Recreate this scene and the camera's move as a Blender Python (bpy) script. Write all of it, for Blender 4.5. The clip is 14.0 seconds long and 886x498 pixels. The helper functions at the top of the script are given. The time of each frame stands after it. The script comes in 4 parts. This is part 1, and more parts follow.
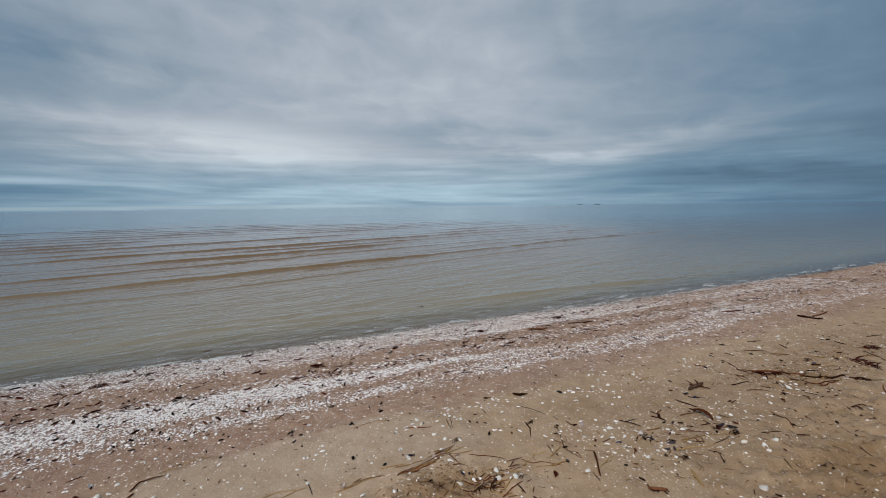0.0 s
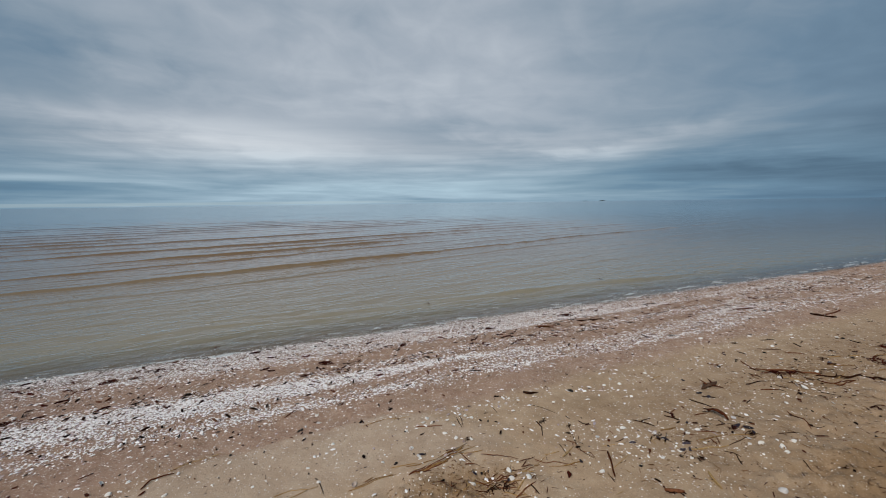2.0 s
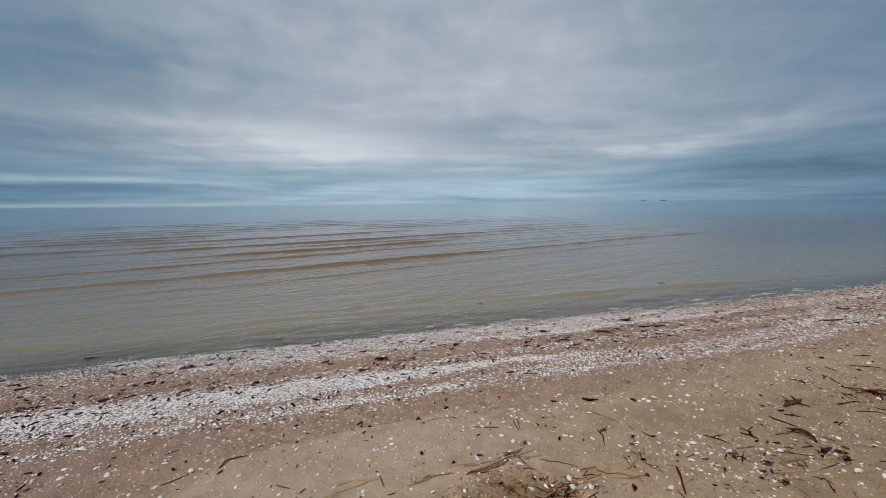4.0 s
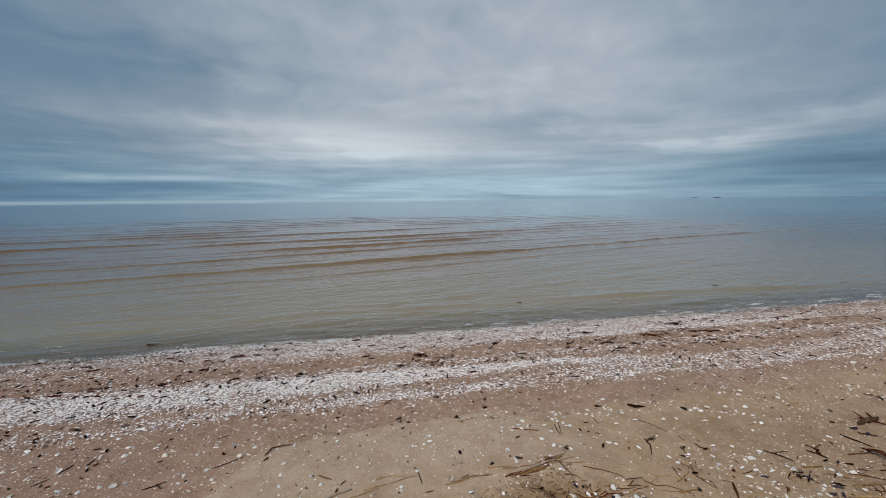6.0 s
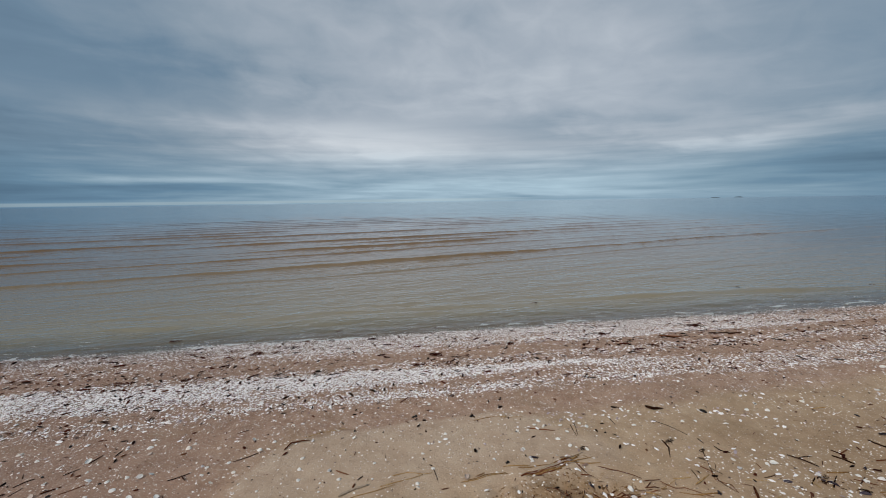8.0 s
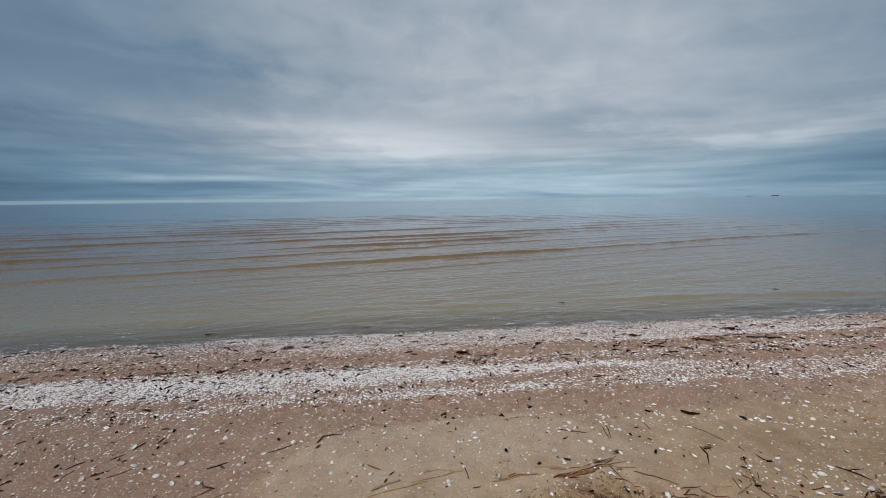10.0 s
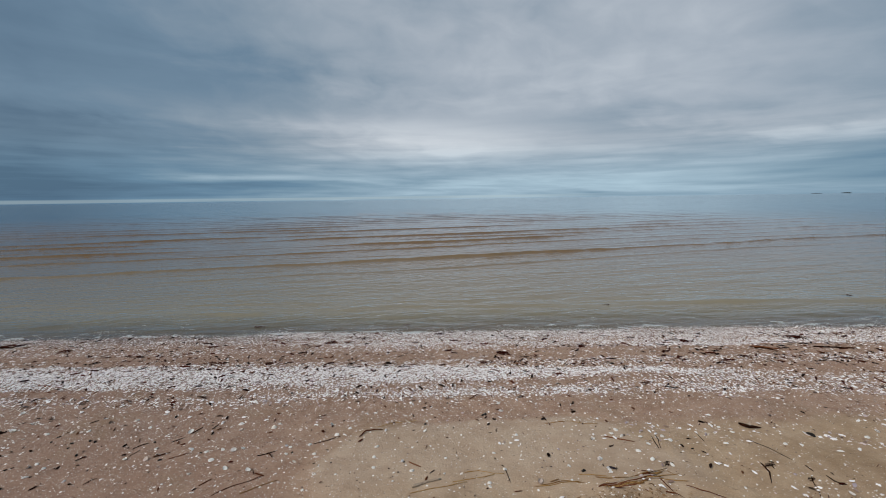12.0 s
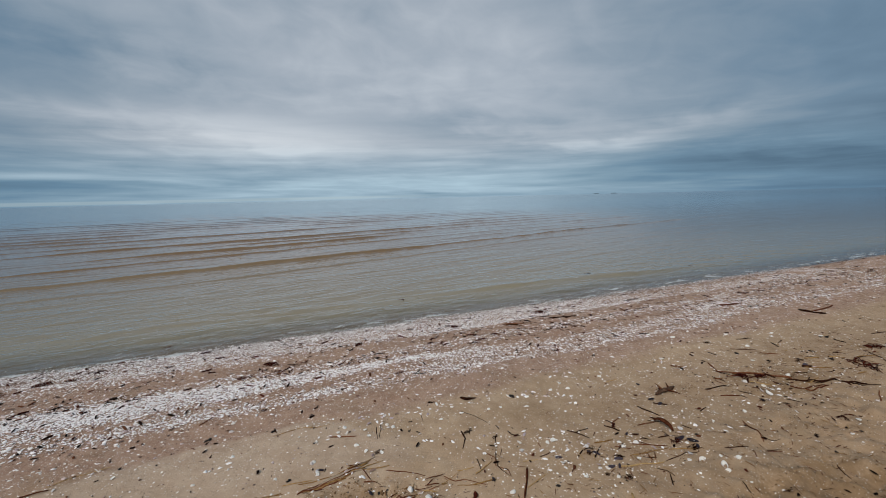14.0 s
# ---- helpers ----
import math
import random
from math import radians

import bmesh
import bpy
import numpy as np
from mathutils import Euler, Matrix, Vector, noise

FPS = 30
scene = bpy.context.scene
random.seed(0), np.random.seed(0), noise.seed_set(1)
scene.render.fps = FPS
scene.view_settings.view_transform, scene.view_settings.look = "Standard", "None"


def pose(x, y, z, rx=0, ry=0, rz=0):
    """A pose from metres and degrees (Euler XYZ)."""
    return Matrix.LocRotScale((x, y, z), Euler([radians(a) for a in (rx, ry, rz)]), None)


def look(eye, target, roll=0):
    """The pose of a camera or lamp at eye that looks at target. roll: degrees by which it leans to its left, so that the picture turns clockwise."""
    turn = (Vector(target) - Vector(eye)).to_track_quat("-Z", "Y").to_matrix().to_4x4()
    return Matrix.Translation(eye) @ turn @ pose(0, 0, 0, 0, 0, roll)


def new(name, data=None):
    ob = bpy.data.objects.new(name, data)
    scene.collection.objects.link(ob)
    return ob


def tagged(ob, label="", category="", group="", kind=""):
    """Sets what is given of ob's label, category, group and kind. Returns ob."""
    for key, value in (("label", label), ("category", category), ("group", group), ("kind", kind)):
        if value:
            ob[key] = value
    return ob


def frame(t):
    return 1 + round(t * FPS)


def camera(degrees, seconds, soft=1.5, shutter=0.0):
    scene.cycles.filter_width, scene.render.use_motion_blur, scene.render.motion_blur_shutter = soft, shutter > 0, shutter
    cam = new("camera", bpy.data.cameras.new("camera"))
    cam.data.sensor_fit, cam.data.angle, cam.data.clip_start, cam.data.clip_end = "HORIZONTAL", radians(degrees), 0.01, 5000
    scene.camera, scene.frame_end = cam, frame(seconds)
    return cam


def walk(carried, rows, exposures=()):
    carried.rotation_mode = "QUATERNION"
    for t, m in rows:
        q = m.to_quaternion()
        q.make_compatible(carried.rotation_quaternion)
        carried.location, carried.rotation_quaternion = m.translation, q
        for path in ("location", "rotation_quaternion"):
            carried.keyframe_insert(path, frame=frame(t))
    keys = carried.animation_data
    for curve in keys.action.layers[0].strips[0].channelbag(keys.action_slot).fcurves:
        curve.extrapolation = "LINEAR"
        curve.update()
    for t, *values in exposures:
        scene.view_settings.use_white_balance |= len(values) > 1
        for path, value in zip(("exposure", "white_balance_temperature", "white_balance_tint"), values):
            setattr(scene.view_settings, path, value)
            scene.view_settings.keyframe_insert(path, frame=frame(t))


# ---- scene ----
cam = camera(94.8, 14.0, soft=0.9)
# seconds, eye x, y, z, yaw, pitch, roll
PATH = (
    (0.0, 0.070, 0.150, 1.728, -24.60, -5.98, -0.74),
    (0.5, 0.082, 0.164, 1.726, -24.43, -6.21, -0.78),
    (1.0, 0.069, 0.180, 1.726, -24.38, -6.33, -0.71),
    (1.5, 0.059, 0.186, 1.729, -24.23, -6.41, -0.75),
    (2.0, 0.046, 0.201, 1.728, -23.97, -6.46, -0.76),
    (2.5, 0.026, 0.216, 1.725, -22.85, -6.49, -0.75),
    (3.0, -0.002, 0.221, 1.734, -20.68, -6.51, -0.72),
    (5.5, -0.017, 0.242, 1.728, -12.89, -6.51, -0.76),
    (6.0, -0.019, 0.252, 1.733, -11.54, -6.74, -0.72),
    (6.5, -0.026, 0.239, 1.727, -10.63, -6.57, -0.81),
    (7.0, -0.034, 0.246, 1.732, -10.10, -6.74, -0.70),
    (7.5, -0.027, 0.238, 1.726, -9.68, -6.63, -0.83),
    (8.0, -0.030, 0.235, 1.728, -9.47, -6.64, -0.87),
    (10.5, -0.091, 0.254, 1.726, -4.50, -6.93, -0.79),
    (11.0, -0.087, 0.258, 1.728, -2.54, -7.00, -0.87),
    (11.5, -0.099, 0.259, 1.731, -1.42, -7.02, -0.86),
    (12.0, -0.105, 0.266, 1.729, -0.74, -7.02, -0.85),
    (12.5, -0.093, 0.292, 1.721, -0.30, -7.12, -0.89),
    (13.0, 0.059, 0.295, 1.702, -3.66, -7.27, -1.06),
    (13.5, 0.391, 0.250, 1.710, -11.20, -7.39, -1.44),
    (14.0, 0.695, 0.188, 1.691, -22.53, -7.23, -1.37),
)
walk(cam, [(t, pose(x, y, z, 90 + p, 0, w) @ pose(0, 0, 0, 0, 0, r)) for t, x, y, z, w, p, r in PATH])

# ---- light: overcast sky with one wide, weak sun ----
SUN_AZ, SUN_EL = 235.0, 42.0


class Nodes:
    """Short writing for node trees."""

    def __init__(self, tree):
        self.tree = tree
        tree.nodes.clear()

    def add(self, kind, **sets):
        n = self.tree.nodes.new(kind)
        for key, value in sets.items():
            if key == "op":
                n.operation = value
            elif key == "blend":
                n.data_type, n.blend_type = "RGBA", value
        return n

    def put(self, socket, value):
        if hasattr(value, "is_output"):
            self.tree.links.new(value, socket)
        else:
            socket.default_value = value

    def math(self, op, a, b=0.0, c=0.0, clamp=False):
        n = self.add("ShaderNodeMath", op=op)
        n.use_clamp = clamp
        for i, v in enumerate((a, b, c)):
            self.put(n.inputs[i], v)
        return n.outputs[0]

    def vec(self, x, y, z=0.0):
        n = self.add("ShaderNodeCombineXYZ")
        for i, v in enumerate((x, y, z)):
            self.put(n.inputs[i], v)
        return n.outputs[0]

    def split(self, v):
        n = self.add("ShaderNodeSeparateXYZ")
        self.put(n.inputs[0], v)
        return n.outputs

    def noise(self, v, scale, detail=4.0, rough=0.55, warp=0.0):
        n = self.add("ShaderNodeTexNoise")
        self.put(n.inputs["Vector"], v)
        for key, value in (("Scale", scale), ("Detail", detail), ("Roughness", rough), ("Distortion", warp)):
            n.inputs[key].default_value = value
        return n.outputs["Fac"]

    def ramp(self, v, *stops):
        n = self.add("ShaderNodeValToRGB")
        while len(n.color_ramp.elements) < len(stops):
            n.color_ramp.elements.new(0.5)
        for e, (place, colour) in zip(n.color_ramp.elements, stops):
            e.position = place
            e.color = (*colour, 1) if isinstance(colour, tuple) else (colour, colour, colour, 1)
        self.put(n.inputs[0], v)
        return n.outputs[0]

    def mix(self, f, a, b, blend="MIX"):
        n = self.add("ShaderNodeMix", blend=blend)
        for i, v in ((0, f), (6, a), (7, b)):
            if isinstance(v, tuple):
                v = (*v, 1)
            self.put(n.inputs[i], v)
        return n.outputs[2]

    def step(self, v, low, high):
        n = self.add("ShaderNodeMapRange")
        n.interpolation_type = "SMOOTHSTEP"
        for i, q in enumerate((v, low, high, 0.0, 1.0)):
            self.put(n.inputs[i], q)
        return n.outputs[0]

    def bump(self, height, strength, distance):
        n = self.add("ShaderNodeBump")
        n.inputs["Strength"].default_value, n.inputs["Distance"].default_value = strength, distance
        self.put(n.inputs["Height"], height)
        return n.outputs[0]


def make_sky():
    world = bpy.data.worlds.new("overcast_sky")
    world.use_nodes = True
    scene.world = world
    k = Nodes(world.node_tree)
    ray = k.add("ShaderNodeTexCoord").outputs["Generated"]
    x, y, z = k.split(ray)
    az = k.math("MULTIPLY", k.math("ARCTAN2", x, y), 57.2958)
    el = k.math("MULTIPLY", k.math("ARCSINE", z), 57.2958)
    # the deck in perspective: masses grow thicker with height, and lie flat and thin low down
    up = k.math("MAXIMUM", el, 0.0)
    layer = k.math("MULTIPLY", k.math("LOGARITHM", k.math("ADD", up, 3.0), math.e), 2.9)
    low_down = k.step(el, 13.0, 3.0)
    masses = k.noise(k.vec(k.math("MULTIPLY", az, 0.042), k.math("MULTIPLY_ADD", az, 0.008, layer), 3.0), 1.0, 6.0, 0.52, 0.6)
    puffs = k.noise(k.vec(k.math("MULTIPLY", az, 0.17), k.math("MULTIPLY_ADD", az, 0.03, k.math("MULTIPLY", layer, 2.2)), 8.0), 1.0, 5.0, 0.52, 0.5)
    streak = k.noise(k.vec(k.math("MULTIPLY", az, 0.075), k.math("MULTIPLY", el, 1.15), 9.0), 1.0, 4.0, 0.5, 0.35)
    az_w = k.math("ADD", az, k.math("MULTIPLY", k.math("SUBTRACT", puffs, 0.5), 17.0))
    el_w = k.math("ADD", el, k.math("MULTIPLY", k.math("SUBTRACT", masses, 0.5), k.math("MULTIPLY_ADD", up, 0.35, 1.2)))

    def bank(a, e, wide, high, lean, amount):
        """One soft bank of cloud: lighter or darker than the deck round it."""
        u = k.math("DIVIDE", k.math("SUBTRACT", az_w, a), wide)
        over = k.math("SUBTRACT", el_w, k.math("MULTIPLY_ADD", k.math("SUBTRACT", az_w, a), lean, e))
        v = k.math("DIVIDE", over, high)
        square = k.math("ADD", k.math("MULTIPLY", u, u), k.math("MULTIPLY", v, v))
        return k.math("MULTIPLY", k.math("EXPONENT", k.math("MULTIPLY", square, -1.0)), amount)

    height = k.ramp(k.math("DIVIDE", el, 90.0, clamp=True), (0.0, 0.73), (0.03, 0.68), (0.09, 0.70), (0.18, 0.69), (0.28, 0.665), (0.42, 0.70))
    tone = k.math("ADD", height, k.math("MULTIPLY", k.math("SUBTRACT", masses, 0.5), k.math("MULTIPLY_ADD", low_down, 0.16, 0.36)))
    tone = k.math("ADD", tone, k.math("MULTIPLY", k.math("SUBTRACT", puffs, 0.5), 0.24))
    tone = k.math("ADD", tone, k.math("MULTIPLY", k.math("SUBTRACT", streak, 0.5), k.math("MULTIPLY", low_down, 0.46)))
    # tone falls off to both sides: the lens's edge darkening put into the sky
    aside = k.math("DIVIDE", k.math("SUBTRACT", az, 14.0), 44.0)
    tone = k.math("SUBTRACT", tone, k.math("MULTIPLY", k.math("MINIMUM", k.math("MULTIPLY", aside, aside), 1.7), k.math("MULTIPLY_ADD", low_down, 0.07, 0.28)))
    for row in ((-3, 8.2, 17, 2.3, -0.07, 0.29), (-22, 3.0, 10, 0.42, 0.0, 0.26), (-20, 2.1, 16, 0.5, 0.0, -0.11), (46, 6.4, 7, 1.1, 0.03, 0.22),
                (62, 8.6, 11, 1.3, 0.06, 0.16), (26, 17, 20, 7, 0.0, 0.06), (22, 9.8, 10, 2.4, -0.12, -0.16), (56, 3.4, 12, 1.3, 0.0, -0.26),
                (-24, 14.0, 15, 3.0, -0.05, -0.16), (-41, 8.8, 5, 0.9, -0.05, -0.14), (24, 1.9, 14, 1.2, 0.0, 0.14), (-36, 1.3, 14, 0.7, 0.0, -0.08)):
        tone = k.math("ADD", tone, bank(*row))
    colour = k.ramp(tone, (0.0, (0.077, 0.137, 0.21)), (0.3, (0.155, 0.24, 0.33)), (0.5, (0.26, 0.333, 0.408)), (0.7, (0.405, 0.46, 0.525)), (1.0, (0.64, 0.685, 0.735)))
    # haze over the sea turns the lowest sky blue, over a pale clear line at the horizon
    colour = k.mix(1.0, colour, k.mix(k.step(el, 8.0, 1.5), (1.0, 1.0, 1.0), (0.76, 0.97, 1.07)), "MULTIPLY")
    edge = k.math("MULTIPLY", k.step(el, 0.52, 0.34), k.step(el, 0.02, 0.14))
    pale = k.math("MULTIPLY", edge, k.math("MULTIPLY", k.step(az, 30.0, 6.0), 0.36))
    colour = k.mix(pale, colour, (0.50, 0.60, 0.62))
    # towards the zenith the deck is thinner and brighter
    bright = k.math("ADD", 1.0, k.math("MULTIPLY", k.step(el, 28.0, 75.0), 0.6))
    white = k.mix(k.step(el, 25.0, 55.0), (1.0, 1.0, 1.0), (1.16, 0.99, 0.90))
    colour = k.mix(1.0, k.mix(1.0, colour, white, "MULTIPLY"), k.vec(bright, bright, bright), "MULTIPLY")
    sky = k.add("ShaderNodeTexSky")
    sky.sky_type, sky.sun_disc = "NISHITA", False
    sky.sun_elevation, sky.sun_rotation = radians(SUN_EL), radians(SUN_AZ)
    clear = k.mix(1.0, sky.outputs[0], (0.07, 0.07, 0.07), "MULTIPLY")
    both = k.mix(0.9, clear, colour)
    back = k.add("ShaderNodeBackground")
    k.put(back.inputs["Color"], both)
    k.put(back.inputs["Strength"], 1.0)
    k.tree.links.new(back.outputs[0], k.add("ShaderNodeOutputWorld").inputs[0])


make_sky()
lamp = bpy.data.lights.new("sun", "SUN")
lamp.energy, lamp.angle, lamp.color = 2.3, radians(12), (1.0, 0.915, 0.805)
sun = new("sun", lamp)
toward = Vector((math.sin(radians(SUN_AZ)) * math.cos(radians(SUN_EL)), math.cos(radians(SUN_AZ)) * math.cos(radians(SUN_EL)), math.sin(radians(SUN_EL))))
sun.matrix_world = look(toward * 50, (0, 0, 0))

# ---- materials ----


def material(name):
    m = bpy.data.materials.new(name)
    m.use_nodes = True
    k = Nodes(m.node_tree)
    out = k.add("ShaderNodeOutputMaterial")
    shader = k.add("ShaderNodeBsdfPrincipled")
    m.node_tree.links.new(shader.outputs[0], out.inputs[0])
    return m, k, shader, out


def place_of(k):
    return k.add("ShaderNodeTexCoord").outputs["Object"]


def sand_material():
    m, k, s, _ = material("beach_sand")
    p = place_of(k)
    x, y, _ = k.split(p)
    broad = k.noise(p, 0.9, 4.0, 0.6)
    mid = k.noise(p, 7.0, 5.0, 0.6)
    grain = k.noise(p, 420.0, 3.0, 0.7)
    drift = k.math("ADD", x, k.math("MULTIPLY", k.math("SUBTRACT", k.noise(p, 0.35, 4.0, 0.6, 0.8), 0.5), k.math("MULTIPLY_ADD", k.step(y, 2.0, 0.0), 9.0, 0.8)))
    # fine pale sand above the drift line, coarse shell grit below it and along the beach
    edge = k.math("ADD", y, k.math("MULTIPLY", k.math("SUBTRACT", broad, 0.5), 0.5))
    grit = k.math("MAXIMUM", k.step(edge, 2.70, 3.02), k.step(k.math("SUBTRACT", k.math("MULTIPLY", drift, -1.0), k.math("MULTIPLY", mid, 0.3)), 0.1, 1.1))
    fine_sand = k.ramp(mid, (0.25, (0.370, 0.253, 0.157)), (0.5, (0.465, 0.330, 0.216)), (0.75, (0.530, 0.393, 0.268)))
    coarse = k.ramp(mid, (0.25, (0.265, 0.158, 0.108)), (0.5, (0.375, 0.240, 0.168)), (0.75, (0.45, 0.305, 0.22)))
    colour = k.mix(grit, fine_sand, coarse)
    # red-brown tone over the left sand: the lens's edge shading put into colour
    colour = k.mix(k.math("MULTIPLY", k.step(k.math("MULTIPLY", drift, -1.0), -0.5, 3.0), 0.55), colour, (0.24, 0.150, 0.115))
    colour = k.mix(k.math("MULTIPLY", k.step(k.noise(p, 2.3, 4.0, 0.6, 0.6), 0.52, 0.72), 0.35), colour, (0.25, 0.17, 0.095))
    colour = k.mix(0.8, colour, k.ramp(grain, (0.3, 0.2), (0.5, 0.5), (0.72, 0.85)), "OVERLAY")
    # a low dry mound that the last wash did not reach
    u, v = k.math("DIVIDE", k.math("SUBTRACT", x, 0.28), 1.15), k.math("DIVIDE", k.math("SUBTRACT", y, 2.42), 0.56)
    dry = k.math("ADD", k.math("ADD", k.math("MULTIPLY", u, u), k.math("MULTIPLY", v, v)), k.math("ADD", k.math("MULTIPLY", k.math("SUBTRACT", broad, 0.5), 1.7), k.math("MULTIPLY", k.math("SUBTRACT", mid, 0.5), 0.5)))
    colour = k.mix(k.math("MULTIPLY", k.math("MULTIPLY", k.step(dry, 1.0, 0.84), k.step(y, 1.9, 2.5)), 0.75), colour, k.ramp(mid, (0.3, (0.43, 0.315, 0.228)), (0.7, (0.53, 0.41, 0.31))))
    # ochre trodden backshore, darkened rightward for lens shading; rotted reed rubbed into it
    ochre_shade = k.math("MULTIPLY", k.step(k.math("MULTIPLY_ADD", broad, 1.6, drift), 1.6, 3.6), k.step(y, 3.1, 2.1))
    colour = k.mix(k.math("MULTIPLY", ochre_shade, 0.6), colour, k.ramp(mid, (0.25, (0.215, 0.137, 0.078)), (0.5, (0.295, 0.197, 0.117)), (0.75, (0.365, 0.257, 0.160))))
    for cx, cy, rx, ry in ((0.88, 1.99, 0.50, 0.22), (3.0, 1.1, 0.9, 0.35), (4.3, 1.95, 0.7, 0.25)):
        u, v = k.math("DIVIDE", k.math("SUBTRACT", x, cx), rx), k.math("DIVIDE", k.math("SUBTRACT", y, cy), ry)
        near = k.math("ADD", k.math("ADD", k.math("MULTIPLY", u, u), k.math("MULTIPLY", v, v)), k.math("MULTIPLY", k.noise(p, 16.0, 5.0, 0.7), 2.2))
        colour = k.mix(k.math("MULTIPLY", k.step(near, 1.9, 1.0), 0.65), colour, (0.215, 0.128, 0.060))
    # crushed shell and dark grit, scattered unevenly
    for scale, size, lot, paint in ((95.0, 0.30, 0.6, (0.78, 0.74, 0.69)), (70.0, 0.24, 0.45, (0.04, 0.028, 0.022)), (190.0, 0.34, 0.55, (0.68, 0.60, 0.53))):
        cells = k.add("ShaderNodeTexVoronoi")
        k.put(cells.inputs["Vector"], p)
        cells.inputs["Scale"].default_value = scale
        one = k.step(cells.outputs["Distance"], size, size * 0.7)
        pick = k.split(cells.outputs["Color"])[0]
        share = k.math("MULTIPLY_ADD", grit, 0.30, k.math("MULTIPLY", k.noise(p, 3.0, 3.0), 0.28))
        on = k.math("LESS_THAN", pick, k.math("MULTIPLY", share, lot))
        colour = k.mix(k.math("MULTIPLY", one, on), colour, paint)
    wet = k.step(k.math("ADD", y, k.math("MULTIPLY", mid, 0.12)), 5.02, 5.35)
    colour = k.mix(wet, colour, k.mix(1.0, colour, (0.66, 0.63, 0.60), "MULTIPLY"))
    k.put(s.inputs["Base Color"], colour)
    k.put(s.inputs["Roughness"], k.math("MULTIPLY_ADD", wet, -0.5, 0.92))
    s.inputs["Specular IOR Level"].default_value = 0.25
    rough = k.math("ADD", k.math("MULTIPLY", k.noise(p, 38.0, 5.0, 0.65), 1.0), k.math("MULTIPLY", grain, 0.25))
    k.put(s.inputs["Normal"], k.bump(rough, 0.7, 0.012))
    return m


def water_material():
    m, k, s, out = material("brackish_water")
    p = place_of(k)
    x, y, _ = k.split(p)
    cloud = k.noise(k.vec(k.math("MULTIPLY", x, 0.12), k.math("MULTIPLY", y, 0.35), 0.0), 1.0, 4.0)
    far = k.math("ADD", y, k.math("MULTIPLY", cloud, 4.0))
    # olive and brown silt inshore; body colour turns dark blue by 60 m
    water_tint = k.ramp(k.math("DIVIDE", far, 60.0, clamp=True), (0.09, (0.260, 0.243, 0.170)), (0.16, (0.225, 0.185, 0.120)), (0.26, (0.160, 0.096, 0.038)), (0.55, (0.125, 0.083, 0.054)), (1.0, (0.045, 0.066, 0.085)))
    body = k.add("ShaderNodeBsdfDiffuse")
    k.put(body.inputs["Color"], water_tint)
    clear = k.add("ShaderNodeBsdfTransparent")
    k.put(clear.inputs["Color"], (0.90, 0.91, 0.85, 1))
    # along the beach the water is only centimetres deep and shows its bed
    thin = k.math("MULTIPLY", k.step(k.math("ADD", y, k.math("MULTIPLY", k.noise(p, 1.6, 4.0), 0.5)), 6.9, 5.45), 0.85)
    under = k.add("ShaderNodeMixShader")
    k.put(under.inputs[0], thin)
    m.node_tree.links.new(body.outputs[0], under.inputs[1])
    m.node_tree.links.new(clear.outputs[0], under.inputs[2])
    # ripples run with the crests, long and narrow
    lean = k.math("MULTIPLY_ADD", x, -0.16, y)
    small = k.noise(k.vec(k.math("MULTIPLY", x, 1.2), k.math("MULTIPLY", lean, 3.6), 0.0), 1.0, 3.0, 0.5, 0.6)
    cross = k.noise(k.vec(k.math("MULTIPLY", k.math("MULTIPLY_ADD", y, 0.5, x), 2.4), k.math("MULTIPLY", k.math("MULTIPLY_ADD", x, -0.45, y), 6.0), 4.0), 1.0, 2.0, 0.5, 0.3)
    swell = k.noise(k.vec(k.math("MULTIPLY", x, 0.05), k.math("MULTIPLY", lean, 0.42), 7.0), 1.0, 2.0, 0.45, 0.4)
    near = k.step(y, 60.0, 8.0)
    offing = k.math("MULTIPLY", k.step(y, 30.0, 90.0), 0.10)
    fine = k.noise(k.vec(k.math("MULTIPLY", x, 3.4), k.math("MULTIPLY", k.math("MULTIPLY_ADD", x, -0.10, y), 11.0), 2.0), 1.0, 2.0, 0.5, 0.4)
    small = k.math("ADD", small, k.math("MULTIPLY", fine, k.math("MULTIPLY_ADD", k.step(y, 10.0, 6.0), 0.35, 0.30)))
    height = k.math("ADD", k.math("MULTIPLY", k.math("MULTIPLY_ADD", cross, 0.35, small), k.math("ADD", k.math("MULTIPLY", k.step(y, 13.0, 7.0), 0.009), k.math("MULTIPLY_ADD", near, 0.012, 0.004))), k.math("MULTIPLY", swell, offing))
    n = k.bump(height, 1.0, 1.0)
    gloss = k.add("ShaderNodeBsdfGlossy")
    k.put(gloss.inputs["Color"], (0.99, 0.98, 0.99, 1))
    # out at sea countless small ripples blur the mirror
    sea = k.step(y, 18.0, 90.0)
    k.put(gloss.inputs["Roughness"], k.math("MULTIPLY_ADD", sea, 0.05, 0.03))
    k.put(gloss.inputs["Normal"], n)
    fres = k.add("ShaderNodeFresnel")
    fres.inputs["IOR"].default_value = 1.33
    k.put(fres.inputs["Normal"], n)
    top = k.add("ShaderNodeMixShader")
    k.put(top.inputs[0], fres.outputs[0])
    m.node_tree.links.new(under.outputs[0], top.inputs[1])
    m.node_tree.links.new(gloss.outputs[0], top.inputs[2])
    m.node_tree.links.new(top.outputs[0], out.inputs[0])
    m.node_tree.nodes.remove(s)
    return m


